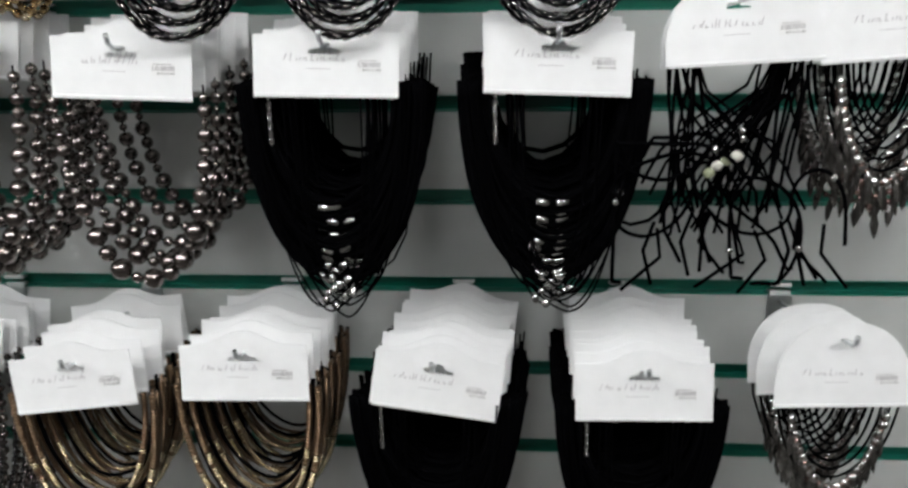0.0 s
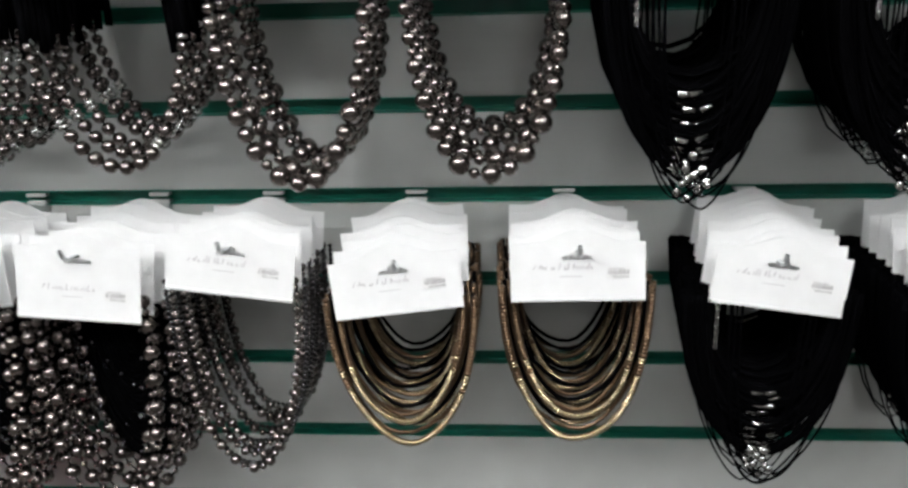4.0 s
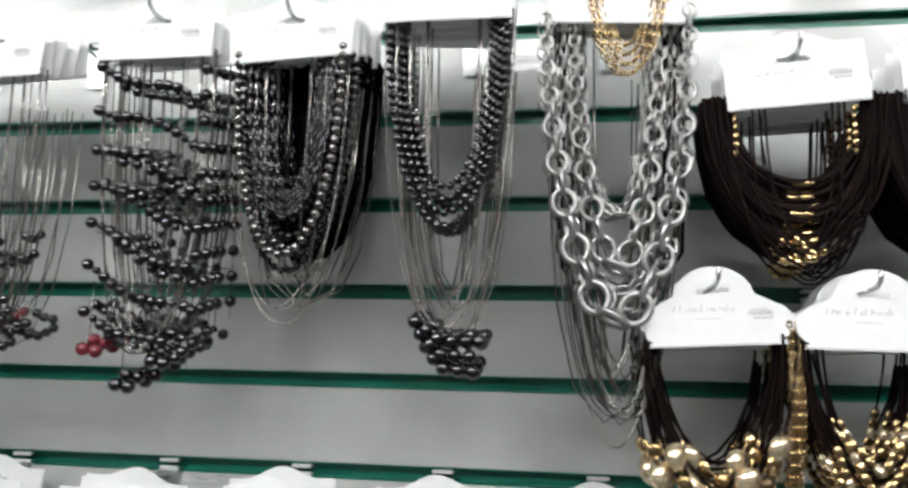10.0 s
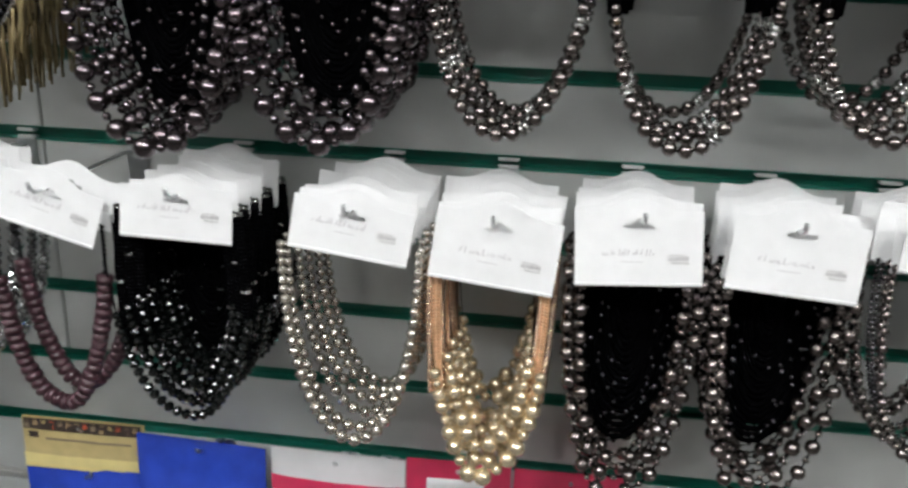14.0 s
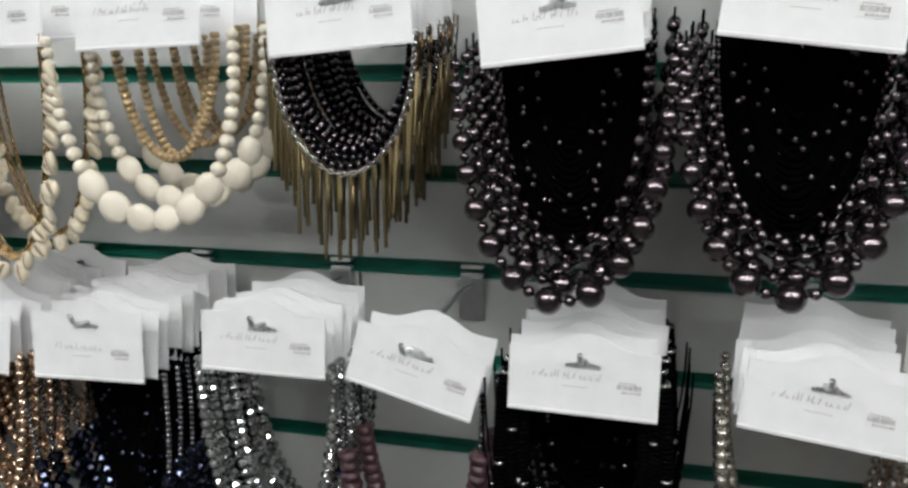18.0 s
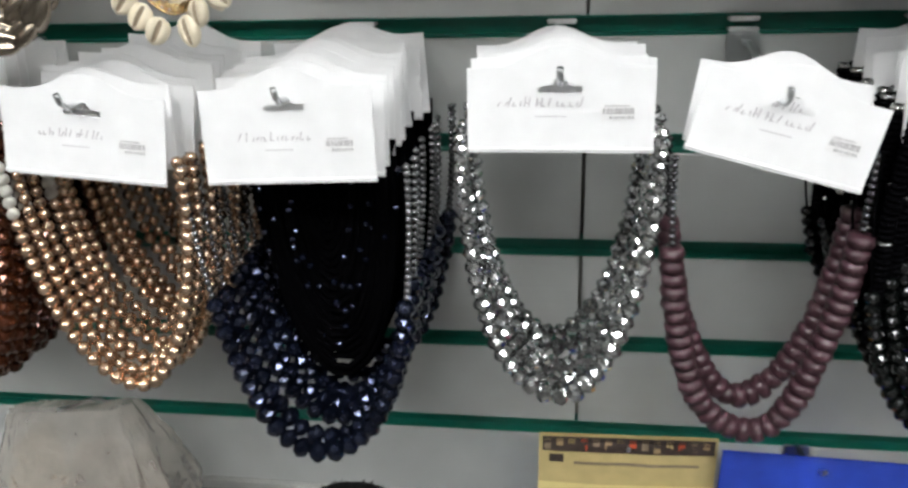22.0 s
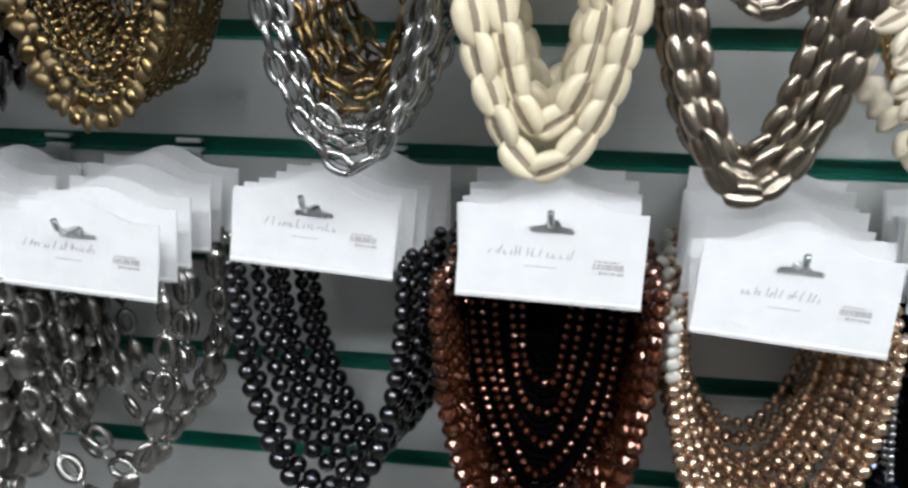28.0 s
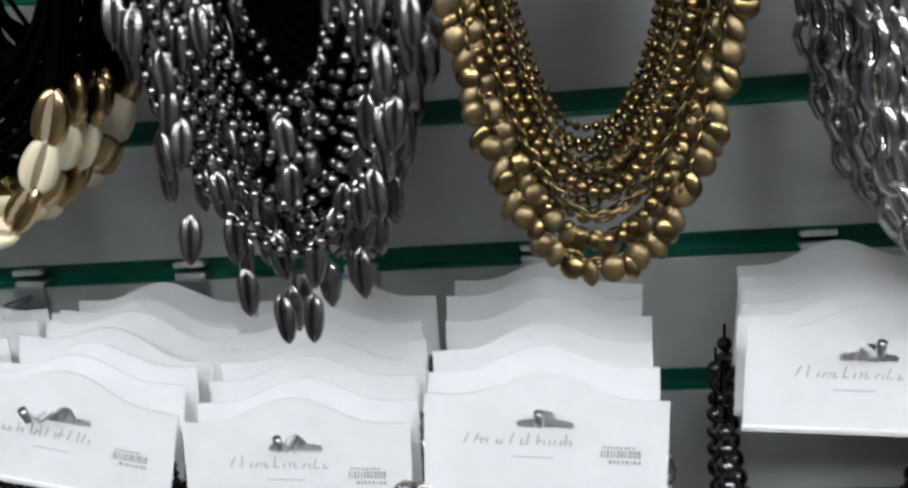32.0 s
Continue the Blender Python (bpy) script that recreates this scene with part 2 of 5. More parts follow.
# ---- mesh helpers ----
def mesh_of(name, verts, faces, mats, index=None, smooth=True):
    me = bpy.data.meshes.new(name)
    me.from_pydata(np.asarray(verts).tolist(), [], [list(f) for f in faces])
    for m in mats:
        me.materials.append(m)
    if index is not None:
        me.polygons.foreach_set("material_index", np.asarray(index, dtype=np.int32))
    if smooth is True:
        me.polygons.foreach_set("use_smooth", np.ones(len(me.polygons), dtype=bool))
    elif smooth is not False:
        me.polygons.foreach_set("use_smooth", np.asarray(smooth, dtype=bool))
    return me


def part(name, me, parent=None, label="", m=None):
    ob = new(name, me)
    if parent is not None:
        ob.parent = parent
    if m is not None:
        ob.matrix_basis = m
    if label:
        ob["label"] = label
    return ob


def from_bm(name, bm, mats, smooth=False):
    me = bpy.data.meshes.new(name)
    bm.to_mesh(me)
    bm.free()
    for m in mats:
        me.materials.append(m)
    if smooth:
        me.polygons.foreach_set("use_smooth", np.ones(len(me.polygons), dtype=bool))
    return me


def block(name, x0, x1, y0, y1, z0, z1, m, bevel=0.0):
    bm = bmesh.new()
    bmesh.ops.create_cube(bm, size=1, matrix=Matrix.Translation(((x0 + x1) / 2, (y0 + y1) / 2, (z0 + z1) / 2)) @ Matrix.Diagonal((x1 - x0, y1 - y0, z1 - z0, 1)))
    if bevel:
        bmesh.ops.bevel(bm, geom=bm.edges[:], offset=bevel, segments=2, affect="EDGES", clamp_overlap=True)
    return from_bm(name, bm, [m])


def grab(bm):
    v = np.array([p.co[:] for p in bm.verts])
    f = [[q.index for q in p.verts] for p in bm.faces]
    bm.free()
    return v, f


def ico(sub, r=0.5, flat=1.0):
    bm = bmesh.new()
    bmesh.ops.create_icosphere(bm, subdivisions=sub, radius=r)
    v, f = grab(bm)
    v[:, 0] *= flat
    return v, f


def facet_bead():
    """A cut rondelle: its length along x is 0.8, its width 1."""
    v, f = [], []
    rings = [(-0.38, 0.2), (-0.30, 0.36), (-0.06, 0.5), (0.06, 0.5), (0.30, 0.36), (0.38, 0.2)]
    n = 8
    for i, (x, r) in enumerate(rings):
        for k in range(n):
            a = 2 * math.pi * (k + 0.5 * (i % 2)) / n
            v.append((x, r * math.cos(a), r * math.sin(a)))
    for i in range(len(rings) - 1):
        for k in range(n):
            a, b, c, d = i * n + k, i * n + (k + 1) % n, (i + 1) * n + (k + 1) % n, (i + 1) * n + k
            if i % 2 == 0:
                f += [(a, b, d), (b, c, d)]
            else:
                f += [(a, b, c), (a, c, d)]
    f += [tuple(range(n - 1, -1, -1)), tuple(range((len(rings) - 1) * n, len(rings) * n))]
    return np.array(v), f


def ring_of(a, b, r, n=14, k=6):
    """An oval link in the xz plane, a long along x and b wide, of wire radius r."""
    v, f = [], []
    for i in range(n):
        t = 2 * math.pi * i / n
        c, s = math.cos(t), math.sin(t)
        for j in range(k):
            p = 2 * math.pi * j / k
            v.append(((a / 2 - r + r * math.cos(p)) * c, r * math.sin(p), (b / 2 - r + r * math.cos(p)) * s))
    for i in range(n):
        for j in range(k):
            f.append((i * k + j, ((i + 1) % n) * k + j, ((i + 1) % n) * k + (j + 1) % k, i * k + (j + 1) % k))
    return np.array(v), f


def disc_bead(n=10, rings=((-0.5, 0.3), (-0.42, 0.46), (0, 0.5), (0.42, 0.46), (0.5, 0.3))):
    v, f = [], []
    for x, r in rings:
        for k in range(n):
            a = 2 * math.pi * k / n
            v.append((x, r * math.cos(a), r * math.sin(a)))
    for i in range(len(rings) - 1):
        for k in range(n):
            f.append((i * n + k, i * n + (k + 1) % n, (i + 1) * n + (k + 1) % n, (i + 1) * n + k))
    f += [tuple(range(n - 1, -1, -1)), tuple(range((len(rings) - 1) * n, len(rings) * n))]
    return np.array(v), f


def cowrie(n=11, k=16):
    """A cowrie of length 1 along x, with its toothed slit towards -y."""
    v, f = [], []
    for i in range(n):
        s = -1 + 2 * i / (n - 1)
        r = max(0.02, (1 - abs(s) ** 2.3)) ** 0.5
        wide = 0.33 * r * (1 - 0.12 * s)
        for j in range(k):
            a = 2 * math.pi * j / k
            y, z = -0.23 * r * math.cos(a), 1.12 * wide * math.sin(a)
            if j == 0:
                y += 0.16 * r
            elif j in (1, k - 1):
                y += 0.02 * r + (0.025 if i % 2 else 0.0)
                z *= 0.55
            v.append((0.5 * s, y, z))
    for i in range(n - 1):
        for j in range(k):
            f.append((i * k + j, i * k + (j + 1) % k, (i + 1) * k + (j + 1) % k, (i + 1) * k + j))
    f += [tuple(range(k - 1, -1, -1)), tuple(range((n - 1) * k, n * k))]
    return np.array(v), f


def scallop():
    """A ribbed shell charm, 1 long along x, dished towards -y."""
    v, f = [], []
    n, k = 6, 17
    for i in range(n):
        t = i / (n - 1)
        for j in range(k):
            a = radians(-82 + 164 * j / (k - 1))
            r = t * (1 + (0.05 if j % 2 else 0) * t)
            y = -0.20 * (1 - t * t) - (0.035 * t if j % 2 else 0)
            v.append((-0.5 + r * 0.95 * math.cos(a), y, r * 0.55 * math.sin(a)))
    m = len(v)
    v += [(x, y + 0.06, z) for x, y, z in v]
    for i in range(n - 1):
        for j in range(k - 1):
            a, b, c, d = i * k + j, i * k + j + 1, (i + 1) * k + j + 1, (i + 1) * k + j
            f += [(a, b, c, d), (m + d, m + c, m + b, m + a)]
    for j in range(k - 1):
        a, b = (n - 1) * k + j, (n - 1) * k + j + 1
        f.append((a, b, m + b, m + a))
    return np.array(v), f


def ribbed():
    """A domed oval plate with ribs across it, 1 long along x."""
    rings = [(-0.5, 0.06)]
    for i in range(11):
        x = -0.46 + 0.92 * i / 10
        rings.append((x, 0.5 * math.sqrt(1 - (x / 0.5) ** 2) * (0.80 if i % 2 else 0.90)))
    rings.append((0.5, 0.06))
    v, f = disc_bead(10, tuple(rings))
    v[:, 1] *= 0.45
    v[:, 2] *= 0.80
    return v, f


def pebble():
    v, f = ico(2)
    for p in v:
        q = noise.noise(Vector(p) * 2.3)
        p *= 1 + 0.28 * q
    v[:, 1] *= 0.72
    return v, f


def rod(n=6):
    v = [(x, 0.5 * math.cos(2 * math.pi * k / n), 0.5 * math.sin(2 * math.pi * k / n)) for x in (-0.5, 0.5) for k in range(n)]
    f = [(k, (k + 1) % n, n + (k + 1) % n, n + k) for k in range(n)] + [tuple(range(n - 1, -1, -1)), tuple(range(n, 2 * n))]
    return np.array(v), f


def leaf_charm():
    out = [(-0.5, 0), (-0.3, 0.13), (0.0, 0.2), (0.3, 0.12), (0.5, 0), (0.3, -0.12), (0.0, -0.2), (-0.3, -0.13)]
    v = [(x, -0.03, z) for x, z in out] + [(x, 0.03, z) for x, z in out] + [(-0.5, -0.03, 0), (0.5, -0.03, 0), (0, -0.09, 0)]
    n = len(out)
    f = [(i, (i + 1) % n, 2 * n + 2) for i in range(n)] + [tuple(range(2 * n - 1, n - 1, -1))] + [(i, n + i, n + (i + 1) % n, (i + 1) % n) for i in range(n)]
    return np.array(v), f


def chip():
    """A rough disc with a worn, uneven rim."""
    v, f = disc_bead(9, ((-0.5, 0.30), (-0.40, 0.45), (0.0, 0.5), (0.38, 0.46), (0.5, 0.28)))
    for p in v:
        p *= 1 + 0.16 * noise.noise(Vector(p) * 3.1)
    return v, f


# shape name: (fine template, coarse template, smooth)
SLIT = [i * 16 + j for i in range(1, 9) for j in (0, 15)]
COIN = ico(2)
TINY = ico(1)
COIN[0][:, 1] *= 0.45
SHAPES = {
    "bead": (ico(2), ico(2), True),
    "pearl": (ico(3), ico(2), True),
    "chip": (chip(), chip(), True),
    "crystal": (facet_bead(), facet_bead(), False),
    "disc": (disc_bead(), disc_bead(7, ((-0.5, 0.38), (0, 0.5), (0.5, 0.38))), True),
    "link": (ring_of(1, 0.62, 0.10), ring_of(1, 0.62, 0.10, 7, 3), True),
    "ring": (ring_of(1, 0.9, 0.09, 16, 6), ring_of(1, 0.9, 0.09, 8, 3), True),
    "shell": (cowrie(), cowrie(6, 8), True),
    "scallop": (scallop(), scallop(), True),
    "coin": (COIN, COIN, True),
    "oval": (ring_of(1, 0.66, 0.115, 16, 6), ring_of(1, 0.66, 0.115, 9, 4), True),
    "plate": (ribbed(), ribbed(), True),
    "pebble": (pebble(), pebble(), True),
    "bar": (rod(), rod(4), True),
    "leaf": (leaf_charm(), leaf_charm(), False),
}


def tube(pts, r, k=5):
    """Vertices and faces of a round strand along pts."""
    pts = np.asarray(pts, float)
    tan = np.gradient(pts, axis=0)
    tan /= np.linalg.norm(tan, axis=1)[:, None] + 1e-9
    ref = np.where(np.abs(tan[:, 1:2]) > 0.9, [[1.0, 0, 0]], [[0, 1.0, 0]])
    a = np.cross(tan, ref)
    a /= np.linalg.norm(a, axis=1)[:, None] + 1e-9
    b = np.cross(tan, a)
    ang = 2 * np.pi * np.arange(k) / k
    v = (pts[:, None] + r * (np.cos(ang)[None, :, None] * a[:, None] + np.sin(ang)[None, :, None] * b[:, None])).reshape(-1, 3)
    n = len(pts)
    f = [(i * k + j, i * k + (j + 1) % k, (i + 1) * k + (j + 1) % k, (i + 1) * k + j) for i in range(n - 1) for j in range(k)]
    f += [tuple(range(k - 1, -1, -1)), tuple(range((n - 1) * k, n * k))]
    return v, f


def merge(chunks):
    """One mesh out of (verts, faces, material, smooth) chunks."""
    mats, vs, fs, ix, sm, base = [], [], [], [], [], 0
    for v, f, m, s in chunks:
        if m not in mats:
            mats.append(m)
        vs.append(v)
        fs += [[q + base for q in p] for p in f]
        ix += [mats.index(m)] * len(f)
        sm += [s] * len(f)
        base += len(v)
    return np.concatenate(vs), fs, mats, ix, sm


UNIT = {}


def unit(shape, m):
    if (shape, m.name) not in UNIT:
        v, f = SHAPES[shape][0]
        dark = [1 if shape == "shell" and i in SLIT else 0 for i in range(len(f))]
        UNIT[shape, m.name] = mesh_of(shape, v, f, [m, M["slit"] if m in (M["cream"], M["seashell"], M["gold"]) else m if m is M["warmsilver"] else M["gunmetal"]], dark, SHAPES[shape][2])
    return UNIT[shape, m.name]


# ---- strands ----
TOP = -0.044          # where strands leave the card, below the slot


def bow(w, d, k=2.6, cx=0.0, y=0.0, lean=0.0, z0=TOP, wide=0.0, n=70, wob=0.0):
    """A hanging strand: w wide at the card, d deep below it."""
    e = 1.30 + 0.27 * k
    a = np.linspace(0, math.pi, n)
    u = -np.sign(np.cos(a)) * np.abs(np.cos(a)) ** (2 / e)
    x = cx + w / 2 * u * (1 + wide * (1 - u * u)) + lean * (1 - u * u)
    z = z0 - d * np.sin(a) ** (2 / e)
    p = np.stack([x, y - 0.004 * (1 - u * u), z], 1)
    if wob:
        ph = rnd.uniform(0, 6)
        p[:, 0] += wob * np.sin(u * 5 + ph)
        p[:, 1] += wob * np.cos(u * 4 + ph)
    return p


class Strand:
    """A thread with what is strung on it or hangs from it."""

    def __init__(self, pts, thread=None, r=0.0006):
        self.pts, self.thread, self.r, self.items = np.asarray(pts, float), thread, r, []
        seg = np.linalg.norm(np.diff(self.pts, axis=0), axis=1)
        self.s = np.concatenate([[0], np.cumsum(seg)])
        self.length = self.s[-1]

    def at(self, s):
        p = np.array([np.interp(s, self.s, self.pts[:, i]) for i in range(3)])
        e = 0.002
        q = np.array([np.interp(s + e, self.s, self.pts[:, i]) - np.interp(s - e, self.s, self.pts[:, i]) for i in range(3)])
        return p, q / (np.linalg.norm(q) + 1e-9)

    def put(self, shape, s, size, m, roll=0.0):
        p, t = self.at(s)
        self.items.append((shape, frame_at(p, t, size, roll), m))

    def fill(self, rule, s0=0.0, s1=1.0):
        """rule(fraction, number) gives shape, (along, across), advance, material."""
        s, i = s0 * self.length, 0
        while s < s1 * self.length:
            shape, size, step, m = rule(s / self.length, i)
            if shape:
                self.put(shape, s + step / 2, size, m, (i % 2) * 1.3 if shape in ("link", "ring") else rnd.uniform(-0.65, 0.65) if shape == "shell" else rnd.uniform(-0.3, 0.3) if shape == "coin" else rnd.uniform(-0.9, 0.9))
            s += step
            i += 1
        return self

    def hang(self, shape, f, length, width, m, swing=0.25, drop=0.0, radial=0.0):
        p, t = self.at(f * self.length)
        d = np.array([rnd.uniform(-swing, swing), -0.10 + rnd.uniform(-0.12, 0.12), -1.0]) * (1 - radial) + radial * np.array([t[2], -0.15, -t[0]])
        d /= np.linalg.norm(d)
        self.items.append((shape, frame_at(p + d * (length / 2 + drop), d, (length, width), rnd.uniform(-0.6, 0.6)), m))


def frame_at(p, t, size, roll=0.0):
    """A piece at p with its x along t, facing -y, size (along, across)."""
    t = Vector(t)
    y = Vector((0, 1, 0)) - t * t.y
    if y.length < 0.05:
        y = Vector((0, 0, 1)) - t * t.z
    y.normalize()
    z = t.cross(y)
    m = Matrix((t, y, z)).transposed().to_4x4()
    m.translation = Vector(p)
    return m @ Matrix.Rotation(roll, 4, "X") @ Matrix.Diagonal((size[0], size[1], size[1], 1))


def strand_chunks(st, coarse):
    out = []
    if st.thread is not None:
        out.append((*tube(st.pts[::3] if coarse and len(st.pts) > 20 else st.pts, st.r, 4 if coarse else 5), st.thread, True))
    if st.items:
        for shape, m, mt in st.items:
            v, f = SHAPES[shape][1 if coarse else 0]
            if coarse and shape == "bead" and min(m.to_scale()) < 0.0066:
                v, f = TINY
            a = np.array(m)
            out.append((v @ a[:3, :3].T + a[:3, 3], f, mt, SHAPES[shape][2]))
    return out


# ---- necklaces: each gives its strands, d deep below the card ----
def grade(lo, hi, p=1.0):
    return lambda f: lo + (hi - lo) * math.sin(math.pi * min(max(f, 0), 1)) ** p


def pearls(d, m, lo, hi, n=1, w=0.122, step=0.014, k=3.0, mix=(1.0,), close=1.0, dw=0.012, inner=0.45, wide=0.0):
    """Graded pearls on one strand, mix giving the sizes that follow one another; finer spaced beads on the strands inside it."""
    out = []
    for i in range(n):
        size = grade(lo, hi, 0.75)
        st = Strand(bow(w - dw * i, d - step * i - 0.004, k, y=0.003 + 0.006 * (i % 3), wob=0.0012, wide=wide), M["cord"], 0.0010)

        def rule(f, j, i=i):
            g = size(f) * rnd.uniform(0.96, 1.04) * (mix[j % len(mix)] if i == 0 else inner)
            return ("pearl" if g > 0.0115 else "bead"), (g, g), g * (close if i == 0 else 1.7), m
        out.append(st.fill(rule, 0.02, 0.98))
    return out


def tape_pearls(d):
    """One strand of pearls with pairs of silver discs, tied to black ribbons."""
    out = []
    for i in range(5):
        for s in (-1, 1):
            x = s * (0.069 - 0.0040 * i)
            z = TOP - d * 0.24 + rnd.uniform(-0.014, 0.010)
            out.append(Strand([(x, 0.002 + 0.0030 * i, TOP + 0.012), (x + s * 0.001, 0.003 + 0.003 * i, (TOP + z) / 2), (x + s * 0.003, 0.004 + 0.003 * i, z - 0.012)], M["ribbon"], 0.0042))
    size = grade(0.0085, 0.0142, 0.7)
    st = Strand(bow(0.146, d, 2.7, y=0.003, wob=0.001), M["cord"], 0.0012)

    def rule(f, j):
        g = size((f - 0.10) / 0.80) * rnd.uniform(0.97, 1.03)
        if j % 9 in (6, 7):
            return "disc", (0.0050, g * 1.04), 0.0054, M["silver"]
        return ("pearl" if g > 0.0115 else "bead"), (g, g), g * 1.03, M["hematite"]
    out.append(st.fill(rule, 0.13, 0.87))
    return out


def shade_fill(d, w, body="cord", bead="jet"):
    """Added to stand for the deep shade inside a full hook: black cords hanging side by side, with rows of fine beads.
    """
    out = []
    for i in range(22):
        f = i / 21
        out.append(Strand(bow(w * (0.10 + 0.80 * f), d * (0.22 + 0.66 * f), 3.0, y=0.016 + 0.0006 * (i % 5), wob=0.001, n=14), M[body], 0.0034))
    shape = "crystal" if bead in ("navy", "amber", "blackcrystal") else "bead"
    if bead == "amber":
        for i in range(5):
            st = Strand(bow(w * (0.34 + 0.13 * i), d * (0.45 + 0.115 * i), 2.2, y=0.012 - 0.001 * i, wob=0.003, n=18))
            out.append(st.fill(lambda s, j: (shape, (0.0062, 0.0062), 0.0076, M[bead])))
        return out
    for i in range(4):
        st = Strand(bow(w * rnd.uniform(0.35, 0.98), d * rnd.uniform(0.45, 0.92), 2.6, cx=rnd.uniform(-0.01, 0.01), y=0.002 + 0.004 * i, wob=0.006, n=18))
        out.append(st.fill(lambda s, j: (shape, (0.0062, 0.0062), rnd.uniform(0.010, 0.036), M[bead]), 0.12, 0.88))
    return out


def black_cords(d, metal="silver", body="cord"):
    """A thick hank of waxed cords with short metal beads in its middle and a few long loose loops below."""
    out = []
    for i in range(56):
        f = (i % 28) / 27
        st = Strand(bow(0.112 + 0.040 * f, d * (0.50 + 0.36 * f ** 0.8) * rnd.uniform(0.98, 1.02), rnd.uniform(2.6, 3.2) - 0.8 * f, cx=rnd.uniform(-0.003, 0.003), y=0.001 + 0.0011 * (i % 13), wide=0.04 + 0.08 * f + rnd.uniform(-0.02, 0.02), lean=rnd.uniform(-0.004, 0.004), wob=0.0012, n=30), M[body], 0.0023)
        if i % 5 == 1:
            for q in range(2):
                st.put("bar", st.length * (0.5 + 0.050 * (q - 0.5) + rnd.uniform(-0.014, 0.014)), (0.0105, 0.0076), M[metal])
        out.append(st)
    for i in range(6):
        out.append(Strand(bow(0.12 + 0.02 * rnd.random(), d * rnd.uniform(0.88, 1.03), rnd.uniform(1.0, 1.6), lean=rnd.uniform(-0.020, 0.024), y=-0.003 - 0.001 * i, wide=rnd.uniform(0.0, 0.15), wob=0.003, n=40), M[body], 0.0010))
    for i in range(3):
        st = Strand(bow(0.075 - 0.01 * i, d * (0.97 - 0.05 * i), 1.5, lean=rnd.uniform(-0.008, 0.010), y=-0.004, wide=0.4), M[body], 0.0010)
        for q in range(3):
            st.put("pebble", st.length * (0.5 + 0.026 * (q - 1)), (0.009, 0.008), M[metal])
        out.append(st)
    st.hang("bead", 0.47, 0.0075, 0.0075, M[metal], drop=0.010)
    st.hang("bead", 0.54, 0.0075, 0.0075, M[metal], drop=0.014)
    ch = Strand([(-0.050, -0.003, TOP), (-0.0495, -0.004, TOP - 0.048)])
    out.append(ch.fill(lambda f, j: ("link", (0.0062, 0.0072), 0.0040, M["silver"])))
    return out


def cord_tangle(d):
    """Cords fanning down from the card, knotted about glass beads, with curled loops and loose ends below."""
    out = []
    for i in range(30):
        s = -1 if i % 2 else 1
        x0, x1 = s * rnd.uniform(0.030, 0.056), rnd.uniform(-0.055, 0.050)
        z1 = TOP - d * rnd.uniform(0.50, 0.72)
        y = 0.001 + 0.0008 * i
        out.append(Strand([(x0, y, TOP + 0.008), (x0 * 0.8 + x1 * 0.2 + rnd.uniform(-0.004, 0.004), y - 0.002, TOP * 0.65 + z1 * 0.35), (x0 * 0.3 + x1 * 0.7, y - 0.004, TOP * 0.3 + z1 * 0.7), (x1, y - 0.006, z1), (x1 + rnd.uniform(-0.02, 0.02), y - 0.006, z1 - 0.03)], M["cord"], 0.0014))
    for i in range(6):
        p = np.array([rnd.uniform(-0.060, 0.070), rnd.uniform(-0.014, 0.010), TOP - d * rnd.uniform(0.52, 0.70)])
        pts, ang, bend = [], rnd.uniform(0, 6.28), rnd.choice((-1, 1)) * rnd.uniform(0.10, 0.22)
        for q in range(46):
            pts.append(p.copy())
            bend += rnd.uniform(-0.035, 0.035)
            if q == 24:
                bend = -bend * 0.5
            ang += bend
            if q > 30:
                ang += 0.18 * math.sin(-1.35 - ang)
                bend *= 0.85
            p = p + np.array([0.0052 * math.cos(ang), rnd.uniform(-0.0008, 0.0008), 0.0052 * math.sin(ang) - 0.0007])
            p[0], p[2] = min(max(p[0], -0.095), 0.110), min(max(p[2], TOP - d * 1.12), TOP - d * 0.42)
        st = Strand(pts, M["cord"], 0.0017)
        st.put("bead", st.length * rnd.uniform(0.2, 0.9), (0.0068, 0.0068), M["silver"])
        out.append(st)
    for i in range(9):
        x, z = rnd.uniform(-0.07, 0.08), TOP - d * rnd.uniform(0.72, 0.92)
        out.append(Strand([(x, -0.004, z), (x + rnd.uniform(-0.012, 0.012), -0.006, z - 0.025), (x + rnd.uniform(-0.03, 0.03), -0.006, z - 0.055)], M["cord"], 0.0017))
    st = Strand([(-0.024, -0.010, TOP - d * 0.58), (-0.014, -0.012, TOP - d * 0.52), (0.004, -0.012, TOP - d * 0.47)], M["cord"])
    out.append(st.fill(lambda f, j: ("pebble", (0.0105, 0.0095), 0.0085, M["lime"] if j % 2 == 0 else M["frost"])))
    st = Strand([(0.004, -0.012, TOP - d * 0.42), (0.002, -0.012, TOP - d * 0.36)], M["cord"])
    out.append(st.fill(lambda f, j: ("bead", (0.0065, 0.0065), 0.0068, M["silver"])))
    return out


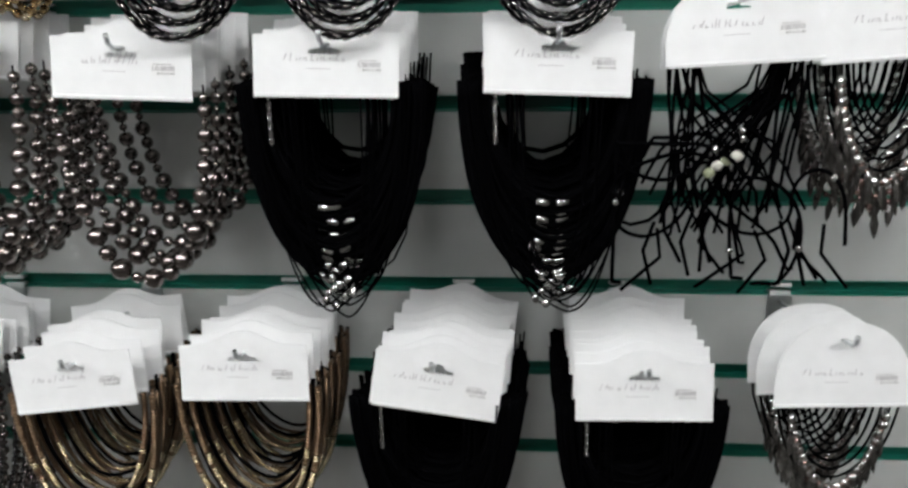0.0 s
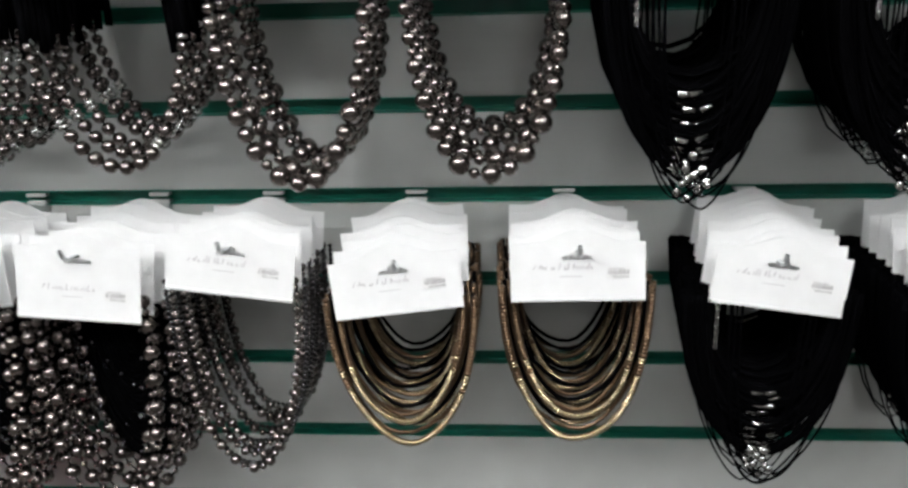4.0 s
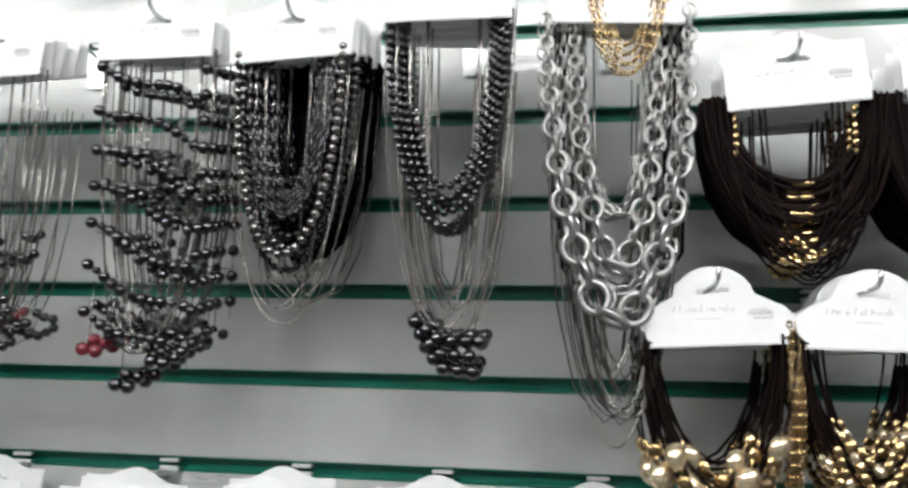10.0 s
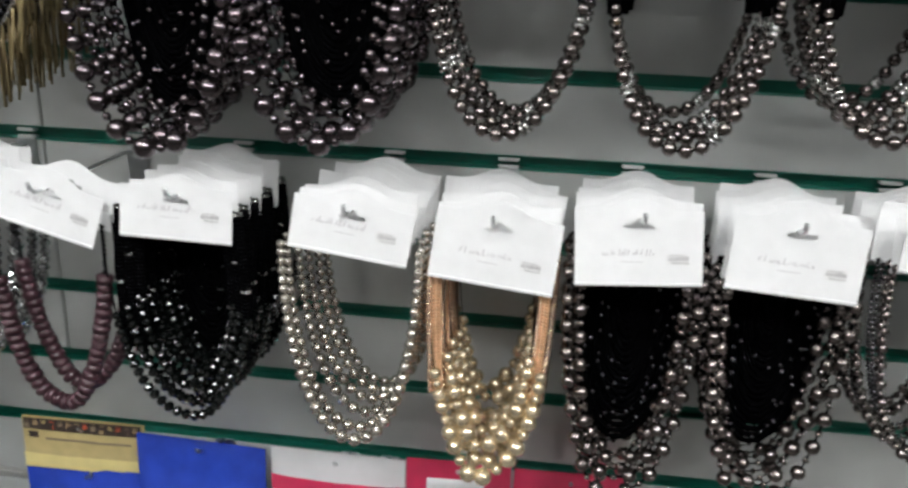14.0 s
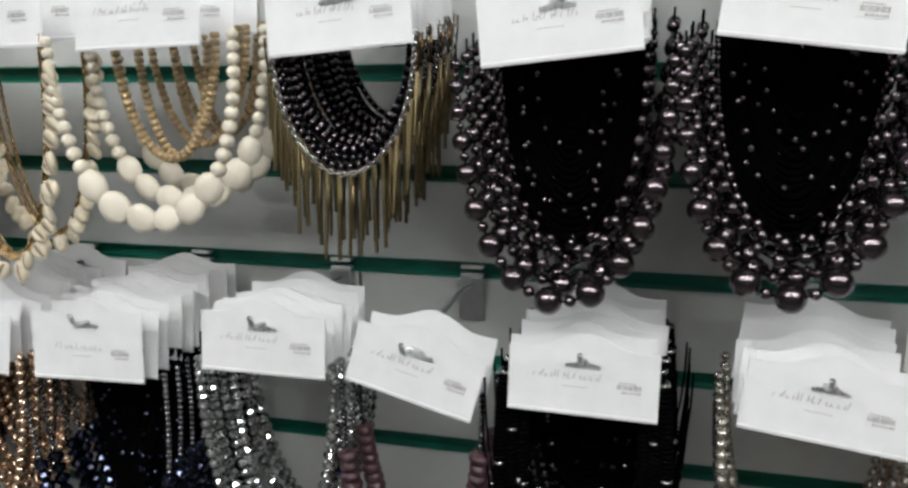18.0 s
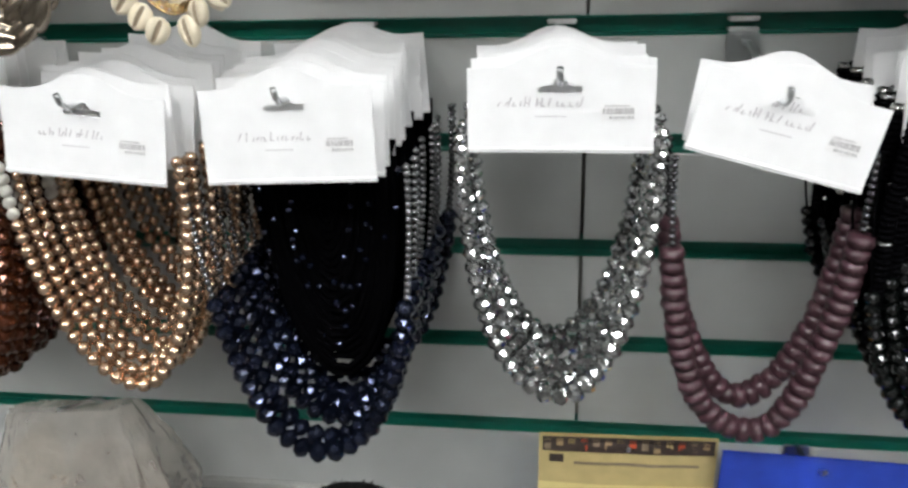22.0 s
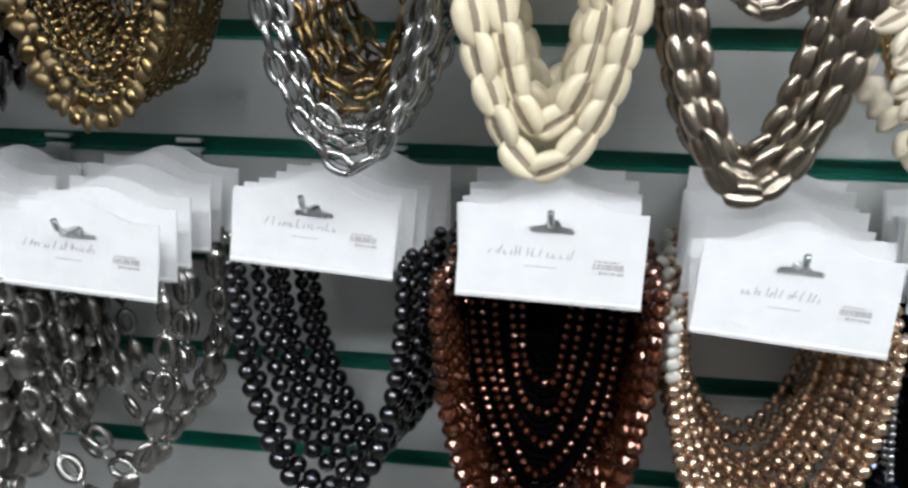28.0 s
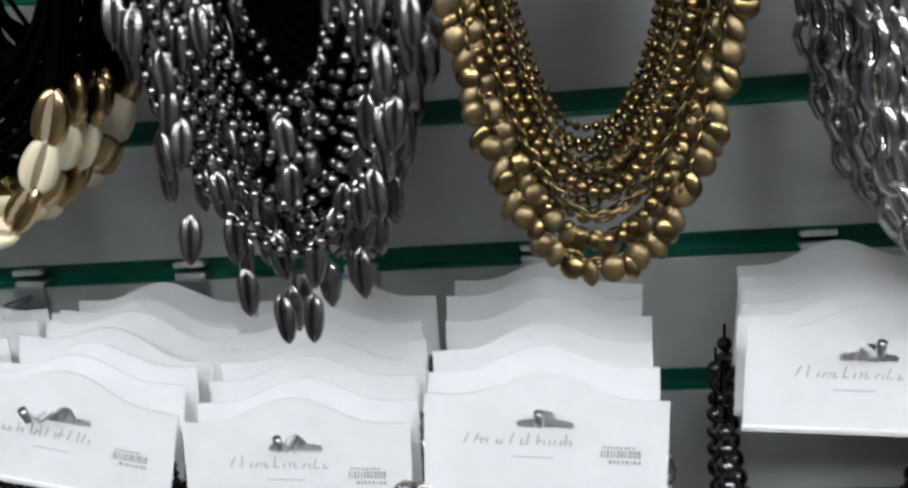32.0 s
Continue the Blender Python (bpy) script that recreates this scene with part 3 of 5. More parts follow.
def leaf_collar(d):
    out = []
    for i in range(7):
        out.append(Strand(bow(0.105 - 0.012 * i, d * (0.62 - 0.05 * i), 1.8, y=0.002 * i, wide=0.1, n=26), M["cord"], 0.0013))
    st = Strand(bow(0.085, d * 0.62, 1.5, y=-0.004), M["tarnish"])
    st.fill(lambda f, j: ("pebble", (0.010, 0.009), 0.008, M["silver"]), 0.1, 0.9)
    out.append(st)
    for j in range(3):
        st = Strand(bow(0.085, d * (0.62 + 0.07 * j), 1.5, y=-0.004 + 0.003 * j), M["tarnish"])
        st.fill(lambda f, i: ("bead", (0.0064, 0.0064), 0.006, M["rosy"]), 0.12, 0.88)
        for q in range(13):
            st.hang("leaf", 0.17 + 0.66 * q / 12, 0.024, 0.018, M["tarnish"], 0.15)
        out.append(st)
    return out


def gold_snake(d):
    """Two thick snake chains, gold below and bronze towards the card, over dark brown cords."""
    out = []
    for i in range(2):
        st = Strand(bow(0.136 - 0.020 * i, d * (1.0 - 0.14 * i), 2.5 + 0.2 * i, y=0.001 + 0.004 * i, lean=rnd.uniform(-0.003, 0.005), wide=0.05, wob=0.0016), M["bronze"], 0.0024)

        def rule(g, j, i=i):
            a = abs(g - 0.5) * 2
            return "bead", (0.0050, 0.0076 if i == 0 else 0.0066), 0.0038, (M["snake"] if a < 0.52 + 0.10 * math.sin(j) else M["bronze"])
        out.append(st.fill(rule))
    for i in range(4):
        out.append(Strand(bow(0.140 - 0.008 * i, d * (0.97 - 0.06 * i), 2.7, y=0.012 + 0.002 * i, wide=0.05, wob=0.002, n=18), M["cord" if i % 2 else "bronze"], 0.0022))
    return out


def mixed_pearls(d):
    """A strand of spaced gunmetal pearls and a fine bead chain beside it."""
    st = Strand(bow(0.118, d, 3.0, y=0.002, wob=0.0015), M["cord"], 0.0012)
    size = grade(0.0075, 0.0115, 0.8)
    out = [st.fill(lambda f, j: ("bead", (size(f) * (1, 0.7)[j % 2],) * 2, size(f) * (1, 0.7)[j % 2] * 1.06, M["hematite"]))]
    st = Strand(bow(0.132, d - 0.004, 3.1, y=0.006, wob=0.0015), M["cord"], 0.0010)
    out.append(st.fill(lambda f, j: ("bead", (0.0050, 0.0056), 0.0052, M["gunmetal"])))
    return out


def long_pearls(d):
    """Two long strands of spaced pearls with small spacers."""
    out = []
    for i in range(2):
        st = Strand(bow(0.130 - 0.024 * i, d - 0.014 * i, 3.2, y=0.003 + 0.006 * i, wob=0.003, lean=rnd.uniform(-0.003, 0.003)), M["cord"], 0.0013)

        def rule(f, j, i=i):
            g = grade(0.0125, 0.0158, 0.7)(f) * (1, 0.45)[(j + i) % 2]
            return ("pearl" if g > 0.0115 else "bead"), (g, g), g * (1.20, 1.9)[(j + i) % 2], M["hematite"]
        out.append(st.fill(rule))
    return out


def peach_gold(d):
    """Straps of peach discs and two loops of graded pale gold pearls hung between them."""
    out = []
    for s in (-1, 1):
        for i in range(4):
            x = s * (0.061 - 0.0042 * i)
            st = Strand([(x, 0.003 * i, TOP + 0.012), (x, 0.003 * i, TOP - 0.04), (x * 0.93, 0.003 * i, TOP - d * 0.60)], M["peach"], 0.0012)
            m = M["peach"] if i % 3 else M["goldpearl"]
            out.append(st.fill(lambda f, j, m=m: ("disc", (0.0034, 0.0066), 0.0036, m)))
    for i in range(2):
        size = grade(0.0095, 0.0195, 0.6)
        st = Strand(bow(0.120 - 0.026 * i, d * (1.0 - 0.14 * i), 2.6, y=-0.004 + 0.008 * i, wob=0.003), M["cord"])
        out.append(st.fill(lambda f, j: ("pearl", (size((f - 0.20) / 0.60) * (1 - 0.35 * (j % 3 == 1)),) * 2, size((f - 0.20) / 0.60) * 0.88, M["palegold"]), 0.22, 0.78))
    return out


def silver_pearls(d, m="steelpearl"):
    st = Strand(bow(0.140, d, 2.9, lean=0.004, y=-0.002), M["cord"])
    size = grade(0.0086, 0.0142, 0.9)
    return [st.fill(lambda f, j: ("pearl" if size(f) > 0.0115 else "bead", (size(f), size(f)), size(f) * 1.0, M[m]))]


def black_facets(d):
    """Black disc straps at both sides and three rows of cut black beads below."""
    out = []
    for s in (-1, 1):
        for i in range(3):
            x = s * (0.062 - 0.009 * i)
            st = Strand([(x, 0.004 * i, TOP + 0.02), (x + s * 0.006, 0.004 * i, TOP - 0.05), (x + s * 0.004, 0.004 * i, TOP - d * 0.66)], M["cord"], 0.004)
            out.append(st.fill(lambda f, j, i=i: ("disc", (0.0040, 0.0110), 0.0043, M["ribbon"] if (j + 7 * i) % 19 else M["silver"])))
    for i in range(3):
        st = Strand(bow(0.164 - 0.024 * i, d - 0.017 * i, 2.7, y=-0.004 + 0.004 * i, wob=0.002), M["cord"], 0.001)
        size = grade(0.0075, 0.0122, 0.7)
        out.append(st.fill(lambda f, j: ("crystal", (size(f), size(f)), size(f) * 0.84, M["blackcrystal"]), 0.20, 0.80))
    return out


def purple_discs(d):
    st = Strand(bow(0.124, d, 2.9, y=-0.003, wob=0.002), M["cord"])

    def rule(f, j):
        if f < 0.13 or f > 0.87:
            return "bead", (0.0048, 0.0056), 0.0049, M["gunmetal"]
        g = grade(0.0145, 0.0185, 0.5)(f) * rnd.uniform(0.92, 1.08)
        return "chip", (0.0098, g), 0.0094, M["purple"]
    return [st.fill(rule)]


def facets(d, m, n=5, lo=0.007, hi=0.0115, head=None, w=0.122, step=0.011, k=2.9, upto=0.2, dw=0.010):
    out = []
    for i in range(n):
        st = Strand(bow(w - dw * i, d - step * i, k, y=-0.004 + 0.005 * i, wob=0.0015), M["cord"])
        size = grade(lo, hi, 0.8)

        def rule(f, j):
            if head and (f < upto or f > 1 - upto):
                return "bead", (0.0056, 0.0056), 0.0055, head
            g = size(f) * rnd.uniform(0.92, 1.08)
            return "crystal", (g, g), g * 0.78, m
        out.append(st.fill(rule))
    return out


def champagne(d):
    out = []
    for i in range(2):
        st = Strand(bow(0.138 - 0.012 * i, d - 0.009 * i, 2.5, lean=0.004, y=-0.004 + 0.008 * i, wob=0.001), M["bronze"], 0.0012)
        size = grade(0.0088, 0.0118 - 0.0012 * i, 0.7)
        out.append(st.fill(lambda s, j: ("pebble", (0.0100, 0.0100), 0.0088, M["frost"]) if s < 0.10 and i == 0 else ("pearl" if size(s) > 0.0105 else "bead", (size(s),) * 2, size(s) * 0.98, M["goldpearl"])))
    return out


def shell_links(d, m, n=3, size=0.020, w=0.10, second=None, k=2.4, step=0.02, jump=None, dw=0.010):
    out = []
    for i in range(n):
        st = Strand(bow(w - dw * i, d - step * i, k, y=-0.006 + 0.006 * (i % 3), wob=0.002))

        def rule(f, j, i=i):
            g = size * rnd.uniform(0.92, 1.08)
            if second and (j + i) % 3 == 2:
                return second[0], (g * 0.95, g * 0.95), g * 0.82, second[1]
            if jump and j % 2:
                return "link", (0.006, 0.006), 0.004, jump
            return "shell", (g, g * 0.86), g * 0.66, m
        out.append(st.fill(rule))
    return out


def cream_rope(d):
    """Cream cowries strung end to end in two strands, their slits outwards."""
    out = []
    for i in range(2):
        st = Strand(bow(0.110 - 0.034 * i, d - 0.024 * i, 2.8, y=-0.006 + 0.009 * i, wob=0.002), M["cream"], 0.0022)

        def rule(f, j):
            g = 0.0315 * rnd.uniform(0.9, 1.06)
            return "shell", (g, g * 0.95), g * 0.70, M["cream"]
        out.append(st.fill(rule))
    return out


def oval_chain(d, m, n=5, size=0.013, w=0.11, other=None, k=2.5, step=0.012):
    out = []
    for i in range(n):
        mm = other if other and i >= n - 2 else m
        st = Strand(bow(w - 0.007 * i, d - step * i, k, y=-0.006 + 0.005 * i, wob=0.002))
        g = size * (1 if i % 2 == 0 else 0.8)
        out.append(st.fill(lambda f, j, g=g, mm=mm: ("link", (g, g), g * 0.68, mm)))
    return out


def gold_fringe(d):
    out = [Strand(bow(0.120, d * 0.60, 2.6, y=-0.004)).fill(lambda f, j: ("link", (0.0075, 0.0085), 0.0046, M["silver"]))]
    for i in range(3):
        out.append(Strand(bow(0.116 - 0.008 * i, d * (0.57 - 0.035 * i), 2.6, y=0.002 + 0.004 * i, wob=0.002), M["cord"], 0.003).fill(lambda f, j, i=i: ("bead", (0.0068, 0.0068), 0.0075, M["jet"] if i % 2 else M["plum"])))
    st = Strand(bow(0.128, d * 0.60, 2.6, y=-0.004), M["oldgold"], 0.0010)
    for q in range(22):
        f = 0.10 + 0.80 * q / 21
        st.hang("bar", f, (0.046 + 0.026 * math.sin(math.pi * (f - 0.1) / 0.8)) * rnd.uniform(0.8, 1.08), 0.0032, M["brass"], 0.04)
    out.append(st)
    return out


def white_pebbles(d):
    """Round white beads at the sides, large flat pebbles below; tan beads on a necklace behind."""
    st = Strand(bow(0.176, d + 0.006, 3.0, y=-0.008, wide=0.10), M["white"])

    def rule(f, j):
        if 0.30 < f < 0.70:
            g = 0.0315 * rnd.uniform(0.88, 1.08)
            return "coin", (g, g * 0.86), g * 0.84, M["white"]
        g = 0.0092 + 0.013 * min(f, 1 - f)
        return "pearl", (g, g * 1.06), g, M["white"]
    out = [st.fill(rule)]
    for i in range(2):
        out.append(Strand(bow(0.10 - 0.03 * i, d * 0.72, 2.2, y=0.03 + 0.012 * i)).fill(lambda f, j: ("disc", (0.0055, 0.0085), 0.0062, M["tan"])))
    return out


def cowrie_collar(d):
    out = []
    for i in range(2):
        st = Strand(bow(0.110 - 0.01 * i, d * 0.86, 2.0, y=-0.004 + 0.005 * i, wide=0.12))
        out.append(st.fill(lambda f, j: ("link", (0.009, 0.011), 0.0052, M["gold"])))
    st = Strand(bow(0.114, d * 0.87, 2.0, y=-0.007, wide=0.12), M["gold"], 0.0012)
    for q in range(32):
        f = 0.05 + 0.90 * q / 31
        st.hang("shell", f, 0.0190 * rnd.uniform(0.9, 1.1), 0.021, M["seashell"], 0.9, drop=rnd.uniform(-0.003, 0.005), radial=0.62)
    out.append(st)
    return out


def gold_shells(d):
    """Bead and curb chains nested in a broad collar, its rim hung with small dull coins."""
    out = []
    for i in range(5):
        st = Strand(bow(0.121 - 0.009 * i, d - 0.015 - 0.010 * i, 2.7, y=-0.006 + 0.003 * i, wob=0.0015))
        g = (0.0100, 0.0068, 0.0095, 0.0060, 0.0080)[i]
        out.append(st.fill(lambda f, j, g=g, i=i: ("bead" if i % 2 else "link", (g * rnd.uniform(0.9, 1.1),) * 2, g * (0.92 if i % 2 else 0.56), M["oldgold"])))
    for i in range(2):
        st = Strand(bow(0.126 - 0.012 * i, d - 0.014 - 0.012 * i, 2.6, y=-0.008 + 0.005 * i), M["oldgold"], 0.001)
        for q in range(46):
            st.hang("coin" if q % 2 else "plate", 0.07 + 0.86 * (q + 0.5 * i) / 45.5 + rnd.uniform(-0.006, 0.006), 0.0125 * rnd.uniform(0.85, 1.15), 0.0120, M["dullgold"] if q % 3 else M["oldgold"], 0.4, drop=rnd.uniform(-0.006, -0.002), radial=0.45)
        out.append(st)
    return out


def silver_drops(d):
    out = []
    for i in range(4):
        st = Strand(bow(0.130 - 0.018 * i, d * (0.82 - 0.10 * i), 2.4, y=-0.003 + 0.004 * i, wob=0.002), M["cord"], 0.0008)
        st.fill(lambda f, j: ("bead", (0.0056, 0.0056), 0.0072, M["tarnish"]))
        n = 14 if i < 2 else 3
        for q in range(n):
            st.hang("shell", 0.08 + 0.84 * (q + 0.5) / n + rnd.uniform(-0.02, 0.02), 0.0240, 0.0145, M["tarnish"], 0.12, drop=rnd.uniform(0.002, 0.026) if i < 2 else 0.002)
        out.append(st)
    return out


def cord_cowries(d):
    out = []
    for i in range(16):
        out.append(Strand(bow(0.118 * rnd.uniform(0.8, 1.05), d * rnd.uniform(0.5, 0.86), rnd.uniform(1.2, 2.2), y=0.001 * i, wide=0.12, lean=rnd.uniform(-0.01, 0.01), n=30), M["cord"], 0.0018))
    st = Strand(bow(0.12, d * 0.97, 1.6, y=-0.006), M["cord"], 0.0014)
    out.append(st.fill(lambda f, j: ("shell", (0.029, 0.023), 0.023, M["gold"] if j % 2 else M["cream"]), 0.33, 0.67))
    return out


def plate_links(d, inner=0, n=2):
    """Ribbed oval plates and hollow ovals linked in loose strands."""
    out = []
    for i in range(n):
        st = Strand(bow(0.116 - 0.026 * i, d - 0.028 * i, 2.8, y=-0.006 + 0.008 * i, wob=0.003))

        def rule(f, j, i=i):
            if j % 2:
                return "bead", (0.0042, 0.0042), 0.0036, M["silver"]
            if inner and i == 0:
                return "plate", (0.031, 0.034), 0.0295, M["palesilver"]
            if (j // 2 + i) % 5 in (0, 1, 3):
                return "oval", (0.0275, 0.0285), 0.0262, M["palesilver"]
            return "plate", (0.0275, 0.0265), 0.0262, M["palesilver"]
        out.append(st.fill(rule))
    for i in range(inner):
        out.append(Strand(bow(0.10 - 0.012 * i, d * (0.80 - 0.07 * i), 2.4, y=0.008 + 0.003 * i)).fill(lambda f, j: ("link", (0.0075, 0.0075), 0.0052, M["gunmetal"])))
    return out


def coin_shells(d):
    return plate_links(d, 4)


def fine_chains(d, n=6, m="palesilver"):
    """Thin chains gathered in a few loose bundles."""
    out = []
    for i in range(n):
        g = i % 3
        w = 0.112 - 0.030 * g + rnd.uniform(-0.006, 0.006)
        out.append(Strand(bow(w, d * (1 - 0.06 * g) * rnd.uniform(0.95, 1.02), 3.4, y=0.0016 * i, cx=rnd.uniform(-0.006, 0.006), wob=0.003, n=26), M["tarnish"] if i % 4 else M[m], 0.0009))
    return out


def dark_sides(d):
    """Black cords hanging in long loops at both sides of a hook."""
    out = []
    for s in (-1, 1):
        for i in range(4):
            x, y, z = s * (0.046 + 0.004 * i), 0.014 + 0.003 * i, TOP - d * rnd.uniform(0.72, 1.0)
            out.append(Strand([(x, y, TOP), (x + s * 0.002, y, (TOP + z) / 2), (x - s * 0.001, y, z + 0.006), (x - s * 0.004, y, z), (x - s * 0.007, y, z + 0.006), (x - s * 0.008, y + 0.003, (TOP + z) / 2), (x - s * 0.006, y + 0.003, TOP)], M["cord"], 0.0016))
    return out


def big_chain(d):
    out = dark_sides(d * 0.62)
    for i in range(2):
        def rule(f, j, i=i):
            g = (0.034 - 0.006 * i) * (0.46 + 0.54 * math.sin(math.pi * f) ** 1.6)
            return "ring", (g, g * 0.98), g * 0.70, M["matsilver"]
        out.append(Strand(bow(0.126 - 0.050 * i, d * (0.73 - 0.12 * i), 2.0, y=-0.010 + 0.010 * i)).fill(rule))
    for i in range(3):
        out.append(Strand(bow(0.118 - 0.025 * i, d * (0.66 - 0.09 * i), 2.4, y=0.006 + 0.004 * i, wob=0.003)).fill(lambda f, j: ("link", (0.016, 0.017), 0.011, M["matsilver"])))
    return out + fine_chains(d, 9)


def bead_collars(d):
    out = []
    for i in range(4):
        out.append(Strand(bow(0.112 - 0.010 * i, d * (0.60 - 0.038 * i), 2.4, y=-0.003 + 0.004 * i)).fill(lambda f, j: ("bead", (0.0082, 0.0082), 0.0084, M["gunmetal"])))
    out += fine_chains(d * 0.92, 6)
    for i in range(3):
        st = Strand([(-0.030 + 0.006 * i, -0.004, TOP - d * (0.84 + 0.03 * i)), (0.0, -0.008, TOP - d * (0.90 + 0.035 * i)), (0.034, -0.004, TOP - d * (0.90 + 0.04 * i))], M["tarnish"], 0.0006)
        out.append(st.fill(lambda f, j: ("bead", (0.013, 0.013), 0.013, M["gunmetal"])))
    return out


def curb_and_beads(d):
    out = [Strand(bow(0.104, d * 0.84, 2.8, y=-0.006)).fill(lambda f, j: ("bead", (0.0088, 0.0088), 0.0090, M["tarnish"]))]
    for i in range(4):
        out.append(Strand(bow(0.086 - 0.013 * i, d * (0.68 - 0.03 * i), 2.6, y=-0.002 + 0.004 * i)).fill(lambda f, j: ("link", (0.0115, 0.0125), 0.0076, M["gunmetal"])))
    for i in range(5):
        out.append(Strand(bow(0.114 - 0.012 * i, d * (0.90 - 0.07 * i), 2.8, y=0.008 + 0.003 * i), M["cord"], 0.0016).fill(lambda f, j: ("bead", (0.0078, 0.0078), 0.0082, M["jet"])))
    return out + fine_chains(d * 1.10, 4)


def bead_waves(d):
    """Fine chains crossed by slanting garlands of dark balls, with a few balls hanging at the end."""
    out = fine_chains(d * 0.93, 7)
    for i in range(7):
        z = TOP - d * (0.04 + 0.125 * i)
        pts = [(-0.060 + 0.112 * q / 14, -0.006 + 0.002 * math.sin(q), z - 0.044 * (q / 14) - 0.006 * math.sin(q / 14 * 6 + i)) for q in range(15)]
        out.append(Strand(pts, M["tarnish"], 0.0006).fill(lambda f, j: ("bead", (0.0118 * (1 - 0.3 * (j % 4 == 1)),) * 2, 0.0112, M["gunmetal"])))
        if i % 2 == 0:
            low = [(x * 0.9 + 0.004, y + 0.004, w - 0.010) for x, y, w in pts]
            out.append(Strand(low, M["tarnish"], 0.0006).fill(lambda f, j: ("bead", (0.0105, 0.0105), 0.0150, M["gunmetal"]), 0.15, 0.9))
    st = Strand([(0.056, -0.006, TOP - 0.01), (0.058, -0.007, TOP - d * 0.45), (0.054, -0.006, TOP - d * 0.86)], M["tarnish"], 0.0006)
    out.append(st.fill(lambda f, j: ("bead", (0.0125, 0.0125), 0.026, M["gunmetal"])))
    for x, z, m in ((-0.048, 0.90, "red"), (-0.012, 1.0, "gunmetal"), (0.022, 0.93, "gunmetal")):
        out.append(Strand([(x, -0.004, TOP - d * 0.7), (x, -0.006, TOP - d * z)], M["tarnish"], 0.0006))
        st = Strand([(x - 0.012, -0.006, TOP - d * z), (x + 0.014, -0.006, TOP - d * z - 0.004)], M["tarnish"], 0.0006)
        out.append(st.fill(lambda f, j, m=m: ("bead", (0.0135, 0.0135), 0.013, M[m])))
    return out


def charm_chains(d):
    out = fine_chains(d * 0.86, 5)
    st = Strand(bow(0.012, d * 0.985, 6.0, lean=0.03), M["tarnish"], 0.0005)
    for x in (0.49, 0.51):
        st.hang("bead", x, 0.017, 0.017, M["gunmetal"], 0.5)
    out.append(st)
    for i in range(11):
        z = TOP - d * rnd.uniform(0.50, 0.84)
        x = rnd.uniform(-0.055, 0.03)
        w = rnd.uniform(0.012, 0.032)
        st = Strand([(x, -0.005, z), (x + w / 2, -0.006, z - 0.006), (x + w, -0.004, z - rnd.uniform(-0.006, 0.012))], M["tarnish"], 0.0006)
        m = M["red"] if i == 2 else M["gunmetal"]
        out.append(st.fill(lambda f, j, m=m: ("bead", (0.0105, 0.0105), 0.010, m)))
    return out


def gold_nuggets(d, tubes=False):
    """Brown cords gathered towards gold: a cluster of chunky nuggets, or three rows of tube beads."""
    out = []
    for i in range(8):
        out.append(Strand(bow(0.116 - 0.006 * (i % 4), d * (0.90 - 0.035 * i), 1.9, y=0.0022 * i, n=30, wob=0.002), M["brown"], 0.0014))
    if tubes:
        for i in range(4):
            st = Strand(bow(0.112 - 0.012 * i, d * (0.97 - 0.10 * i), 1.5, y=-0.006 + 0.004 * i, wob=0.003), M["brown"], 0.0012)
            out.append(st.fill(lambda f, j, i=i: ("coin" if (j + i) % 4 else "pebble", (0.0118, 0.0088), 0.0090, M["gold"] if (j + i) % 4 else M["palegold"]), 0.29, 0.71))
    else:
        for i in range(4):
            st = Strand(bow(0.124 - 0.010 * i, d * (1.0 - 0.09 * i), 2.3, y=-0.010 + 0.006 * i, wob=0.006), M["brown"], 0.0012)

            def rule(f, j, i=i):
                if (j + 2 * i) % 5 == 2:
                    return "pebble", (0.024, 0.020), 0.017, M["palegold"]
                if (j + i) % 5 == 4:
                    return "pebble", (0.012, 0.012), 0.011, M["bronze"]
                return ("link" if j % 2 else "coin"), (0.0145, 0.0125), 0.0088, M["gold"]
            out.append(st.fill(rule, 0.25 + 0.03 * i, 0.75 - 0.03 * i))
        for i in range(4):
            x = 0.058 + 0.0035 * i
            out.append(Strand([(x, 0.002 * i - 0.006, TOP + 0.01), (x + 0.001, 0.002 * i - 0.006, TOP - d * 0.4), (x - 0.004, 0.002 * i - 0.006, TOP - d * 0.75)]).fill(lambda f, j: ("link", (0.0085, 0.0095), 0.0050, M["gold"])))
    return out


def brown_cords(d):
    out = black_cords(d, "gold", "brown")[:-1]
    for x in (-0.052, 0.045):
        out.append(Strand([(x, -0.005, TOP - 0.01), (x, -0.006, TOP - 0.055)]).fill(lambda f, j: ("pebble", (0.008, 0.006), 0.0075, M["gold"])))
    return out


def braid(d):
    out = []
    for i in range(5):
        st = Strand(bow(0.150 - 0.014 * i, d - 0.011 * i, 3.2, y=-0.004 + 0.006 * i, wob=0.002), M["cord"], 0.003)
        out.append(st.fill(lambda f, j: ("link", (0.0115, 0.0125), 0.0058, M["palesilver"] if j % 2 else M["tarnish"])))
    return out


def gold_chain(d):
    return [Strand(bow(0.075 - 0.010 * i, d - 0.010 * i, 2.6, y=0.003 * i)).fill(lambda f, j: ("link", (0.008, 0.008), 0.0054, M["gold"])) for i in range(4)]


